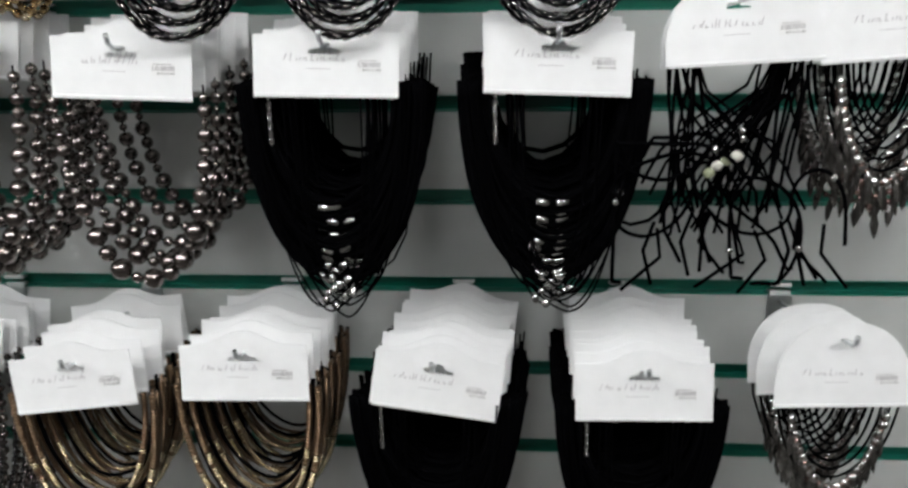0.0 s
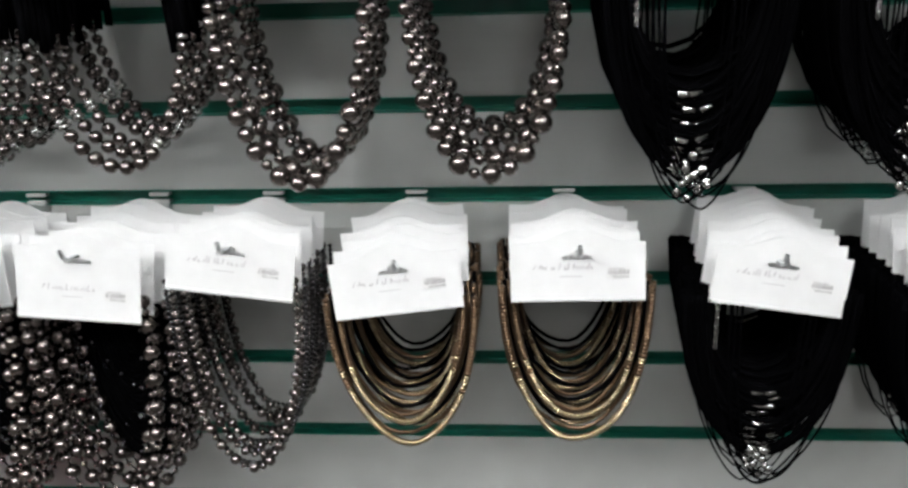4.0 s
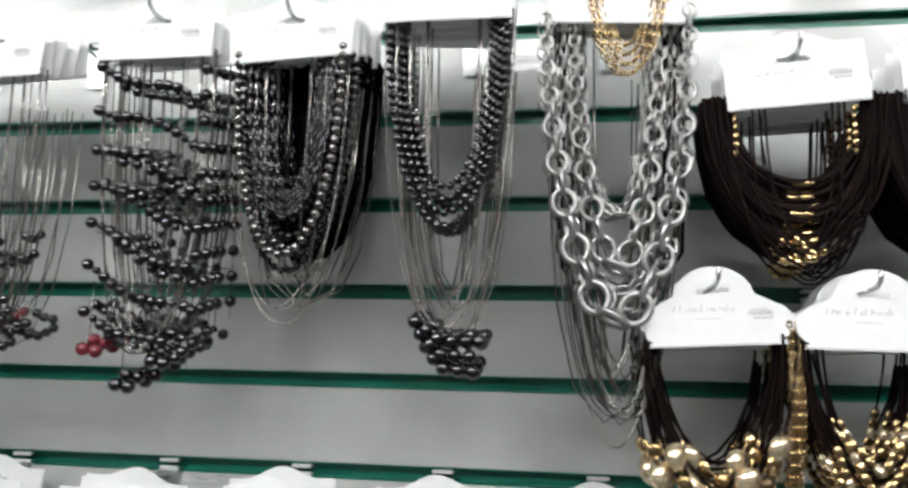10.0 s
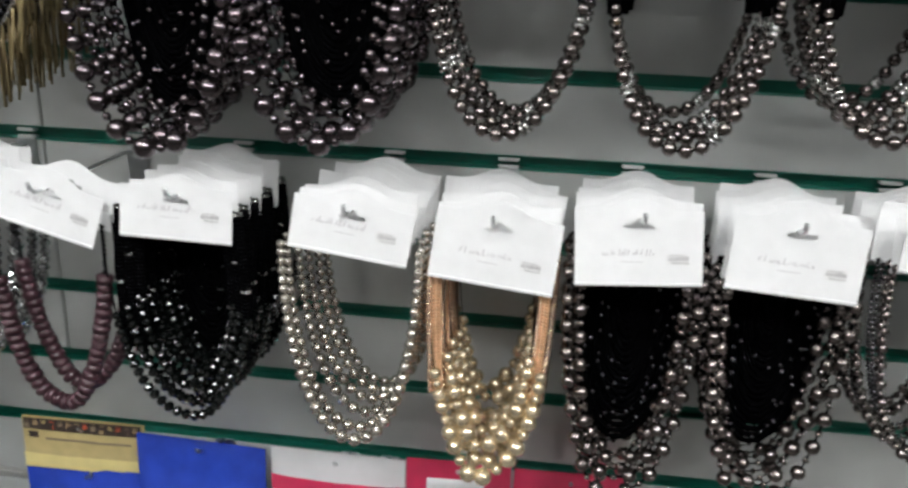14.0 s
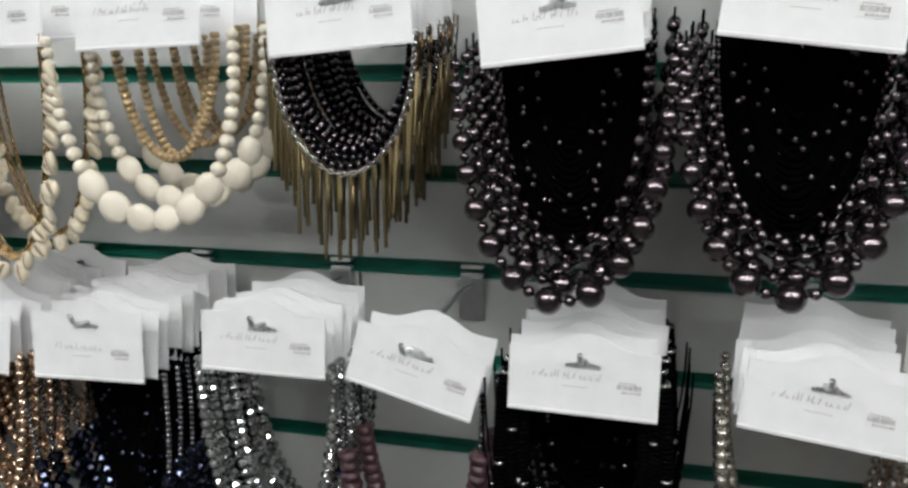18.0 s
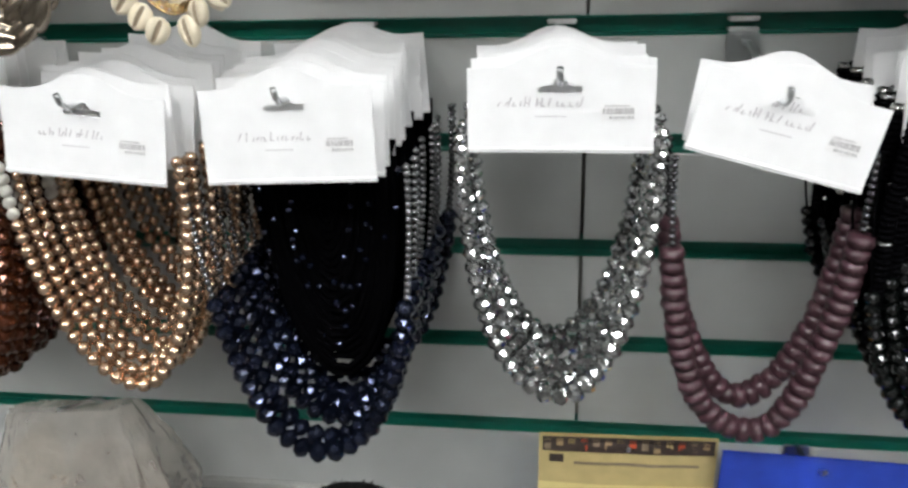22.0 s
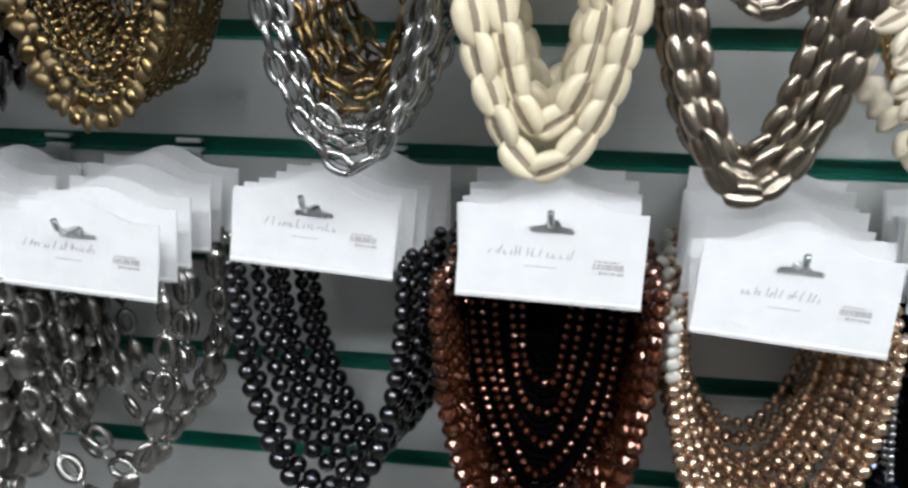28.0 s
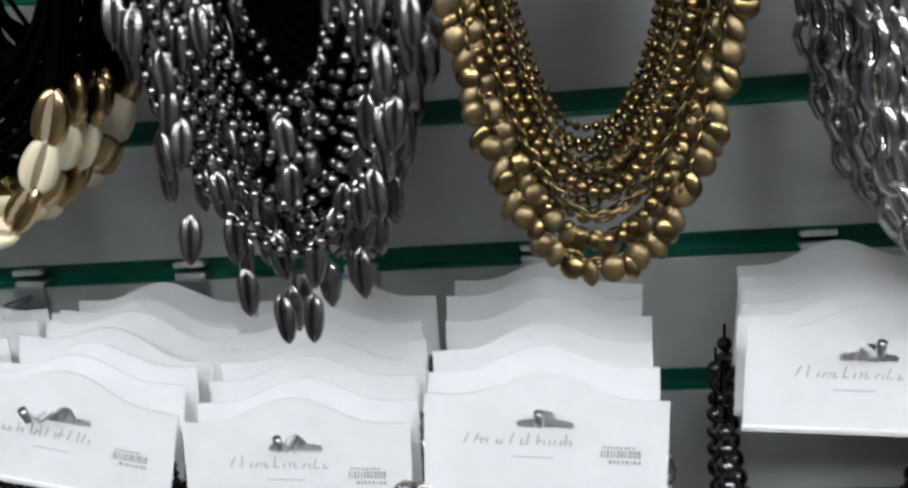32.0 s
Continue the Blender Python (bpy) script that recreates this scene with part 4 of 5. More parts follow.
def dark_drops(d):
    out = []
    for i in range(7):
        st = Strand(bow(0.118 - 0.012 * i, d - 0.016 * i, 2.2, y=0.003 * i, wide=0.05), M["cord"], 0.001)
        out.append(st.fill(lambda f, j, i=i: ("bead", (0.0042, 0.0042), 0.0046, M["tarnish"] if i % 2 else M["jet"])))
    return out


KINDS = {
    "tape_pearls": (tape_pearls, "pearl_necklace", "graded hematite pearls on black ribbon ends, white price card", "necklace"),
    "graded_pearls": (lambda d: pearls(d, M["hematite"], 0.0090, 0.0195, 1, 0.134, 0.030, 2.9, (1.0, 0.55, 1.0, 0.82), 1.02), "pearl_necklace", "large graded hematite pearl necklace hanging from white card", "necklace"),
    "plum_pearls": (lambda d: pearls(d, M["plum"], 0.0085, 0.0225, 2, 0.158, 0.026, 3.1, (1.0, 0.45), 1.03, 0.036, 0.48, wide=0.04), "pearl_necklace", "dark plum metallic pearls in two strands on white card", "necklace"),
    "black_cords": (black_cords, "cord_necklace", "many black waxed cords with silver beads on white card", "necklace"),
    "cord_tangle": (cord_tangle, "cord_necklace", "tangled black cords with silver beads, knotted loose ends", "necklace"),
    "leaf_collar": (leaf_collar, "collar_necklace", "tarnished silver collar with leaf drops on black cords", "necklace"),
    "gold_snake": (gold_snake, "chain_necklace", "two gold snake chains darkening to bronze, white card", "necklace"),
    "mixed_pearls": (mixed_pearls, "pearl_necklace", "hematite pearl strand beside a fine bead chain, card", "necklace"),
    "long_pearls": (long_pearls, "pearl_necklace", "long black pearl strands with spaced beads, white card", "necklace"),
    "peach_gold": (peach_gold, "pearl_necklace", "peach beaded straps with clustered pale gold pearls below", "necklace"),
    "silver_pearls": (silver_pearls, "pearl_necklace", "graded silvery champagne pearls strung on a white card", "necklace"),
    "black_facets": (black_facets, "bead_necklace", "black faceted bead bib on black disc straps", "necklace"),
    "purple_discs": (purple_discs, "bead_necklace", "matt purple disc beads on a tilted white card", "necklace"),
    "silver_facets": (lambda d: facets(d, M["silvercrystal"], 1, 0.0085, 0.0145, None, 0.130, 0.015, 2.8), "crystal_necklace", "sparkling silver faceted crystals strung on a white card", "necklace"),
    "navy_facets": (lambda d: facets(d, M["navy"], 1, 0.0118, 0.0168, M["greybead"], 0.162, 0.024, 2.9, 0.19), "crystal_necklace", "navy blue faceted crystals with grey bead ends, white card", "necklace"),
    "amber_facets": (lambda d: facets(d, M["amber"], 1, 0.0118, 0.0166, None, 0.142, 0.028, 2.8), "crystal_necklace", "amber brown faceted crystals strung on a white card", "necklace"),
    "champagne": (champagne, "bead_necklace", "champagne gold pearls in a plain strand, white card", "necklace"),
    "gun_pearls": (lambda d: pearls(d, M["gunmetal"], 0.0090, 0.0165, 1, 0.130, 0.020, 3.0), "pearl_necklace", "dark gunmetal graded pearls on one strand on white card", "necklace"),
    "silver_shells": (lambda d: plate_links(d, 0, 1), "shell_necklace", "ribbed tarnished silver ovals and open links on card", "necklace"),
    "coin_shells": (coin_shells, "shell_necklace", "ribbed silver ovals hanging over fine dark chains, card", "necklace"),
    "dark_drops": (dark_drops, "bead_necklace", "fine dark beaded strands hanging from a white card", "necklace"),
    "gold_fringe": (gold_fringe, "fringe_necklace", "antique gold stick fringe under a silver chain collar", "necklace"),
    "white_pebbles": (white_pebbles, "bead_necklace", "creamy white pebble beads in a thick collar on card", "necklace"),
    "cowrie_collar": (cowrie_collar, "shell_necklace", "natural cowrie shells on a gold chain collar", "necklace"),
    "dark_shells": (lambda d: shell_links(d, M["warmsilver"], 2, 0.028, 0.118, None, 2.6, 0.012, None, 0.020) + shell_links(d * 0.52, M["warmsilver"], 1, 0.017, 0.080, None, 2.4), "shell_necklace", "dark silver metal cowrie links in two loops", "necklace"),
    "cream_shells": (lambda d: cream_rope(d), "shell_necklace", "cream cowrie shells in a thick woven rope", "necklace"),
    "oval_chain": (lambda d: oval_chain(d, M["silver"], 5, 0.026, 0.120, M["oldgold"], 2.8, 0.011), "chain_necklace", "braided silver oval links with golden inner strands", "necklace"),
    "gold_shells": (gold_shells, "shell_necklace", "antique gold bead strands edged with gold shell coins", "necklace"),
    "silver_drops": (silver_drops, "shell_necklace", "silver bead strands fringed with metal cowrie drops", "necklace"),
    "cord_cowries": (cord_cowries, "cord_necklace", "black cords with a row of gilded cowries", "necklace"),
    "big_chain": (big_chain, "chain_necklace", "large silver oval chain over fine grey chains", "necklace"),
    "bead_collars": (bead_collars, "bead_necklace", "dark bead collars above fine chains and a ball cluster", "necklace"),
    "curb_and_beads": (curb_and_beads, "chain_necklace", "grey curb chains framed by a bead strand", "necklace"),
    "bead_waves": (bead_waves, "bead_necklace", "waves of dark beads across fine silver chains", "necklace"),
    "charm_chains": (charm_chains, "chain_necklace", "fine silver chains with dark ball and red charms", "necklace"),
    "gold_nuggets": (gold_nuggets, "nugget_necklace", "gold nuggets and pearls on brown cords, cloud card", "necklace"),
    "gold_tubes": (lambda d: gold_nuggets(d, True), "nugget_necklace", "rows of gold tube beads on brown cords, cloud card", "necklace"),
    "brown_cords": (brown_cords, "cord_necklace", "dark brown cords with small gold beads on card", "necklace"),
    "braid": (braid, "chain_necklace", "thick braided black and grey chain collar", "necklace"),
    "gold_chain": (gold_chain, "chain_necklace", "short gold curb chains in four strands", "necklace"),
}


# ---- cards and hooks ----
def card_outline(w, h, style):
    """A card whose lower edge is at z = -0.055: plain with a humped top, a dome, or a cloud."""
    e = 0.45 if style == "cloud" else 0.5
    pts = [(-w * e, -0.055), (w * e, -0.055)]
    top = h - 0.055
    if style == "cloud":
        for i in range(9):
            a = radians(-60 + 130 * i / 8)
            pts.append((w * 0.33 + w * 0.17 * math.cos(a), -0.036 + 0.017 * math.sin(a)))
        for i in range(11):
            a = radians(10 + 160 * i / 10)
            pts.append((w * 0.27 * math.cos(a), top - 0.022 + 0.030 * math.sin(a)))
        for i in range(9):
            a = radians(110 + 130 * i / 8)
            pts.append((-w * 0.33 + w * 0.17 * math.cos(a), -0.036 + 0.017 * math.sin(a)))
    elif style == "dome":
        for i in range(17):
            a = radians(12 + 156 * i / 16)
            pts.append((w / 2 * math.copysign(abs(math.cos(a)) ** 0.8, math.cos(a)), -0.045 + (top + 0.053) * math.sin(a) ** 0.9))
    else:
        pts.append((w / 2, top))
        for i in range(13):
            u = 1 - 2 * i / 12
            pts.append((u * w * 0.36, top + 0.013 * (0.5 + 0.5 * math.cos(math.pi * u))))
        pts.append((-w / 2, top))
    return pts


SLOT = [(-0.013, -0.0095), (0.013, -0.0095), (0.0142, -0.0075), (0.013, -0.0055), (0.0055, -0.0050), (0.004, -0.0015), (0.0, 0.0), (-0.004, -0.0015), (-0.0055, -0.0050), (-0.013, -0.0055), (-0.0142, -0.0075)]


def slot_top(h):
    """Height of the top of the hanging slot, a flat hole with a raised middle."""
    return h - 0.055 - 0.006


def lean(z):
    return 0.14 * (z + 0.055)


def card_mesh(name, w, h, style="plain", thick=0.0007):
    bm = bmesh.new()
    edges = []
    for loop in (card_outline(w, h, style), [(x, z + slot_top(h)) for x, z in SLOT]):
        vs = [bm.verts.new((x, 0, z)) for x, z in loop]
        edges += [bm.edges.new((a, b)) for a, b in zip(vs, vs[1:] + vs[:1])]
    bmesh.ops.triangle_fill(bm, edges=edges, use_beauty=True, use_dissolve=False)
    ext = bmesh.ops.extrude_face_region(bm, geom=bm.faces[:])
    for v in ext["geom"]:
        if isinstance(v, bmesh.types.BMVert):
            v.co.y += thick
    for v in bm.verts:
        v.co.y += lean(v.co.z)
    bmesh.ops.recalc_face_normals(bm, faces=bm.faces[:])
    return from_bm(name, bm, [M["card"]])


def fold_mesh(w):
    """The rolled lower fold of a card, in which the strands are held."""
    n = 9
    v = []
    for x in (-w / 2, w / 2):
        for i in range(n):
            a = radians(-110 + 280 * i / (n - 1))
            v.append((x, 0.0016 - 0.0020 * math.cos(a), -0.0532 + 0.0020 * math.sin(a)))
    f = [(i, i + 1, n + i + 1, n + i) for i in range(n - 1)]
    return mesh_of("fold", v, f, [M["card"]], smooth=True)


def print_mesh(seed):
    """A line of illegible script and, under it, a fine line: short strokes in pale ink."""
    r = random.Random(seed)
    v, f = [], []

    def bar(x, z, a, b, turn=0.0):
        i = len(v)
        c, s = math.cos(turn), math.sin(turn)
        for p, q in ((-a, -b), (a, -b), (a, b), (-a, b)):
            X, Z = x + (p * c - q * s) / 2, z + (p * s + q * c) / 2
            v.append((X, lean(Z) - 0.0006, Z))
        f.append((i, i + 1, i + 2, i + 3))
    x, end = -0.036 + r.uniform(-0.004, 0.004), 0.016
    while x < end:
        tall = r.choice((0.0028, 0.0034, 0.0028, 0.0062, 0.0055))
        bar(x, -0.0245 + (tall - 0.0028) / 2, 0.0009, tall, r.uniform(-0.5, -0.1))
        if r.random() < 0.7:
            bar(x + 0.0011, -0.0245 + r.choice((-0.001, 0.001)), 0.0022, 0.0007, r.uniform(-0.4, 0.6))
        x += r.choice((0.0023, 0.0027, 0.0031, 0.0048))
    bar(-0.006, -0.0320, 0.020, 0.0006)
    return v, f


def label_mesh(seed):
    """The price sticker: rows of small bars."""
    r = random.Random(seed)
    v, f, ix = [], [], []

    def bar(x0, x1, z0, z1, k, dy):
        i = len(v)
        for X, Z in ((x0, z0), (x1, z0), (x1, z1), (x0, z1)):
            v.append((X, lean(Z) - 0.0006 - dy, Z))
        f.append((i, i + 1, i + 2, i + 3))
        ix.append(k)
    cx, cz = 0.036, -0.0290
    bar(cx - 0.0105, cx + 0.0105, cz - 0.0055, cz + 0.0050, 0, 0.0)
    x = cx - 0.009
    while x < cx + 0.009:
        a = r.choice((0.0005, 0.0008, 0.0012))
        bar(x, x + a, cz - 0.0015, cz + 0.0022, 1, 0.0004)
        x += a + r.choice((0.0004, 0.0007))
    x = cx - 0.008
    while x < cx + 0.006:
        a = r.choice((0.0008, 0.0013))
        bar(x, x + a, cz + 0.0030, cz + 0.0042, 1, 0.0004)
        bar(x + 0.003, x + 0.003 + a, cz - 0.0045, cz - 0.0028, 1, 0.0004)
        x += a + 0.0008
    return v, f, ix


CARD, FOLD = {}, {}
PRINT = [mesh_of("script", *print_mesh(i), [M["faint"]], smooth=False) for i in range(4)]
STICK = []
for i in range(3):
    sv, sf, si = label_mesh(i)
    STICK.append(mesh_of("price_label", sv, sf, [M["sticker"], M["ink"]], si, smooth=False))


def card_of(w, h, style):
    if (w, h, style) not in CARD:
        CARD[w, h, style] = card_mesh("card", w, h, style)
    if (w, style) not in FOLD:
        FOLD[w, style] = fold_mesh(w * 0.88 if style == "cloud" else w)
    return CARD[w, h, style]


def hook(x, zg, y1, z1, xc):
    """A slatwall hook: a back plate in the groove, a lip, and a rod to (xc, y1, z1) with a turned-up tip."""
    h = tagged(new("slatwall_hook"), "chrome wire display hook clipped into the slat groove", "hook", "display hooks")
    h.location = (x, 0, zg)
    part("back_plate", block("back_plate", -0.013, 0.013, -0.0050, -0.0022, -0.052, -0.006, M["steel"], 0.001), h)
    part("lip", block("lip", -0.0125, 0.0125, -0.0005, 0.006, -0.006, -0.0030, M["steel"], 0.0008), h)
    part("lip", block("lip", -0.0125, 0.0125, -0.0005, 0.006, 0.0028, 0.0052, M["steel"], 0.0008), h)
    for z0 in (-0.0064, 0.0022):
        part("clip", block("clip", -0.0115, 0.0115, -0.0028, -0.0008, z0, z0 + 0.0042, M["clip"], 0.0006), h, "pale plastic clip")
    dx, dz = xc - x, z1 - zg
    pts = [(0, -0.004, -0.014), (dx * 0.08, -0.02, -0.012)]
    pts += [(dx * (0.1 + 0.9 * q / 8), -0.03 + (y1 + 0.03) * q / 8, -0.010 + (dz + 0.010 - 0.0025) * q / 8) for q in range(9)]
    pts += [(dx, y1 - 0.012, dz - 0.001), (dx, y1 - 0.018, dz + 0.003), (dx, y1 - 0.021, dz + 0.010)]
    v, f = tube(pts, 0.0022, 8)
    part("rod", mesh_of("rod", v, f, [M["steel"]]), h)
    return h


COUNT = [0]
BEHIND = Matrix.Translation((0, 0.0085, 0))   # strands leave from the back of the fold


def dress(thing, strands, cap):
    """Hang the strands of a foremost necklace: each cord and strand a part, its larger pieces parts of the strand."""
    left = cap
    for st in strands:
        n = len(st.items)
        big = n and sum(max(m.to_scale()) for _, m, _ in st.items) / n >= 0.0053
        if big and n <= left:
            left -= n
            v, f = tube(st.pts, max(st.r, 0.0004), 4)
            s = part("strand", mesh_of("strand", v, f, [st.thread or M["tarnish"]]), thing, "", BEHIND)
            for shape, m, mt in st.items:
                part(shape, unit(shape, mt), s, "", m)
            COUNT[0] += n
        else:
            v, f, mats, ix, sm = merge(strand_chunks(st, n > 60))
            part("strand" if st.items else "cord", mesh_of("strand", v, f, mats, ix, sm), thing, "", BEHIND)


CACHE = {}
# kinds whose shaded inside is filled with added cords: cord, bead
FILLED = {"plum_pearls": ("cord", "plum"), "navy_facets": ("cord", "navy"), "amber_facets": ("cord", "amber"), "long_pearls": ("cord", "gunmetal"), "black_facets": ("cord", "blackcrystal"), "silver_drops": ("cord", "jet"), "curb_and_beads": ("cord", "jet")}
# how many hang on one hook, and how far apart
STACK = {"cowrie_collar": (2, 0.05), "cord_tangle": (2, 0.04), "leaf_collar": (3, 0.04), "peach_gold": (5, 0.028), "oval_chain": (4, 0.034), "graded_pearls": (6, 0.027), "plum_pearls": (6, 0.026), "tape_pearls": (6, 0.027), "long_pearls": (6, 0.026), "mixed_pearls": (7, 0.024), "silver_pearls": (6, 0.026), "black_facets": (7, 0.024), "silver_facets": (6, 0.019), "navy_facets": (9, 0.0185), "amber_facets": (9, 0.0185), "champagne": (9, 0.0185), "gun_pearls": (7, 0.0185), "silver_shells": (6, 0.026), "gold_snake": (6, 0.027), "purple_discs": (2, 0.034), "white_pebbles": (3, 0.045), "cream_shells": (4, 0.035)}


def hang_on(kind, drop, x, zb, tilt, n=6, zg=None, hx=None, style="plain", front=FRONT, gap=0.018, h=0.053, cap=150, w=0):
    """A hook with a row of n carded necklaces of one kind; the first card's lower edge is at zb, its middle at x."""
    make, name, label, cat = KINDS[kind]
    r = random.Random(int(1000 * (x + 9)) + int(100 * zb))
    w = w or r.choice((0.118, 0.122, 0.120))
    n, gap = STACK.get(kind, (n, gap))
    sl = slot_top(h)
    zs = zb + 0.055
    zg = zs + sl if zg is None else zg
    hx = x if hx is None else hx
    hook(hx, zg, front + lean(sl), zs + sl, x)
    for i in range(n):
        t = tagged(new(name), label, cat, kind.replace("_", " ") + " on one hook")
        y = front + i * gap * (0.9 + 0.2 * r.random())
        f = min(1.0, max(0.0, (y - front) / (-0.03 - front)))
        px = x + (hx - x) * f + (r.uniform(-0.004, 0.004) if i else 0)
        pz = zs + (zg - 0.008 - zs - sl) * f
        t.matrix_basis = pose(px, y, pz, r.uniform(-2, 2) if i else 0, 0, r.uniform(-3, 3) if i else 0)
        a = -tilt * (1.0 if i == 0 else 0.55) + (r.uniform(-4, 4) if i else 0)
        turn = Matrix.Translation((0, 0, sl - 0.001)) @ pose(0, 0, 0, 0, a, 0) @ Matrix.Translation((0, 0, 0.001 - sl))
        turn = Matrix.Translation((0.8 * (0.055 + sl) * math.sin(radians(a)), 0, 0)) @ turn
        c = part("card", card_of(w, h, style), t, "", turn)
        part("fold", FOLD[w, style], c)
        if i < 2:
            part("script", r.choice(PRINT), c)
            part("price_label", r.choice(STICK), c)
        if i == 0:
            dress(t, make(drop), cap)
        else:
            key = (kind, round(drop, 2), i % 3, kind in FILLED and i > 1 and (i % 2 == 0 or i > n - 3))
            if key not in CACHE:
                chunks, strands = [], make(drop * (1.0, 0.985, 1.01)[i % 3])
                if kind in ("silver_drops", "gold_shells"):
                    strands = strands[:4]
                elif len(strands) > 12:
                    strands = strands[::2]
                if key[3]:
                    strands = strands + shade_fill(drop, 0.125, *FILLED[kind])
                for st in strands:
                    chunks += strand_chunks(st, True)
                v, fc, mats, ix, sm = merge(chunks)
                CACHE[key] = mesh_of("hank", v, fc, mats, ix, sm)
            tagged(part("hank", CACHE[key], t, "", BEHIND), kind="stuff")


# ---- the room ----
wall = tagged(new("wall_north", block("wall_north", X0, X1, 0.020, 0.14, 0, CEIL, M["board"])), "slatted display wall of pale laminate boards", "wall", kind="structure")
# unseen floor, ceiling and plain walls close the room, dark to limit bounce
tagged(new("floor", block("floor", X0, X1, BACK, 0.14, -0.10, 0.0, M["floor"])), "unseen glossy shop floor tiles, dark to cut bounced light", "floor", kind="structure")
tagged(new("ceiling", block("ceiling", X0, X1, BACK, 0.14, CEIL, CEIL + 0.1, M["ceiling"])), "unseen shop ceiling, dark grey to cut bounced light", "ceiling", kind="structure")
tagged(new("wall_south", block("wall_south", X0, X1, BACK - 0.1, BACK, 0, CEIL, M["paint"])), "unseen plain shop wall, painted dark to cut bounced light", "wall", kind="structure")
tagged(new("wall_west", block("wall_west", X0 - 0.1, X0, BACK, 0.14, 0, CEIL, M["paint"])), "unseen plain shop wall, painted dark to cut bounced light", "wall", kind="structure")
tagged(new("wall_east", block("wall_east", X1, X1 + 0.1, BACK, 0.14, 0, CEIL, M["paint"])), "unseen plain shop wall, painted dark to cut bounced light", "wall", kind="structure")

for tx, ty in TUBES:
    lamp = tagged(new("ceiling_light"), "white fluorescent fitting with three bare tubes", "ceiling light", "ceiling battens")
    lamp.location = (tx, ty, CEIL)
    part("housing", block("housing", -0.62, 0.62, -0.13, 0.13, -0.05, 0.0, M["housing"], 0.006), lamp)
    for s in (-0.10, 0.0, 0.10):
        v, f = tube([(-0.59, s, -0.070), (0.0, s, -0.070), (0.59, s, -0.070)], 0.013, 12)
        part("tube", mesh_of("tube", v, f, [M["lit"]]), lamp)


# ---- necklaces, row by row: kind, drop, middle, lower edge, tilt, how many ----
zB, zC, zA, zA2 = G0 + 0.3, G0, G0 + 0.8, G0 + 0.5
ROW_B = [
    ("leaf_collar", 0.175, 0.400, 1.457, 4, 4), ("cord_tangle", 0.172, 0.283, 1.454, 3, 3), ("black_cords", 0.196, 0.138, 1.431, -2, 6),
    ("black_cords", 0.200, -0.050, 1.430, -1, 6), ("graded_pearls", 0.176, -0.222, 1.429, -2, 6), ("graded_pearls", 0.199, -0.388, 1.446, -8, 6),
    ("tape_pearls", 0.161, -0.548, 1.428, 1, 6), ("tape_pearls", 0.180, -0.724, 1.429, 0, 6), ("tape_pearls", 0.189, -0.887, 1.443, 6, 6),
    ("plum_pearls", 0.193, -1.062, 1.424, -7, 7), ("plum_pearls", 0.199, -1.228, 1.416, 6, 7), ("gold_fringe", 0.178, -1.398, 1.424, 5, 5),
]
ROW_B += [
    ("white_pebbles", 0.148, -1.576, 1.428, 2, 2), ("cowrie_collar", 0.230, -1.728, 1.430, 1, 3), ("dark_shells", 0.215, -1.850, 1.428, 0, 0),
    ("cream_shells", 0.206, -1.972, 1.430, -2, 3), ("oval_chain", 0.208, -2.092, 1.428, 3, 5), ("gold_shells", 0.200, -2.257, 1.430, 2, 5),
    ("silver_drops", 0.212, -2.397, 1.430, -3, 4), ("cord_cowries", 0.160, -2.540, 1.430, 2, 4), ("silver_drops", 0.190, -2.680, 1.430, 2, 3),
]
HOOK_B = {-0.548: -0.555, -0.724: -0.722, -0.887: -0.882, -1.062: -1.041}
ROW_C = [
    ("leaf_collar", 0.150, 0.393, 1.158, 2, 5), ("black_cords", 0.185, 0.222, 1.140, 1, 7), ("black_cords", 0.185, 0.033, 1.143, -8, 7),
    ("gold_snake", 0.156, -0.142, 1.152, 1, 6), ("gold_snake", 0.150, -0.305, 1.139, 7, 7), ("mixed_pearls", 0.200, -0.462, 1.157, -7, 6),
    ("long_pearls", 0.235, -0.610, 1.132, -4, 7), ("long_pearls", 0.245, -0.750, 1.131, 4, 7), ("peach_gold", 0.225, -0.888, 1.118, -6, 4),
    ("silver_pearls", 0.216, -1.030, 1.137, -7, 3), ("black_facets", 0.210, -1.207, 1.141, -1, 7), ("purple_discs", 0.206, -1.350, 1.137, -15, 0),
]
ROW_C += [
    ("silver_facets", 0.196, -1.484, 1.150, 0, 4), ("navy_facets", 0.236, -1.665, 1.127, 2, 7), ("champagne", 0.182, -1.815, 1.128, -5, 5),
    ("amber_facets", 0.212, -1.965, 1.147, -2, 6), ("gun_pearls", 0.204, -2.130, 1.148, -4, 5), ("silver_shells", 0.176, -2.289, 1.133, -4, 6),
    ("coin_shells", 0.205, -2.414, 1.123, -2, 6), ("dark_drops", 0.180, -2.540, 1.142, -13, 6), ("dark_drops", 0.190, -2.665, 1.150, 3, 5),
]
HOOK_C = {0.033: 0.050, -0.142: -0.144, -0.305: -0.307, -0.462: -0.469, -0.610: -0.601, -0.750: -0.747, -1.030: -1.022, -1.350: -1.341, -1.484: -1.486, -1.665: -1.655, -1.815: -1.806, -2.130: -2.105}
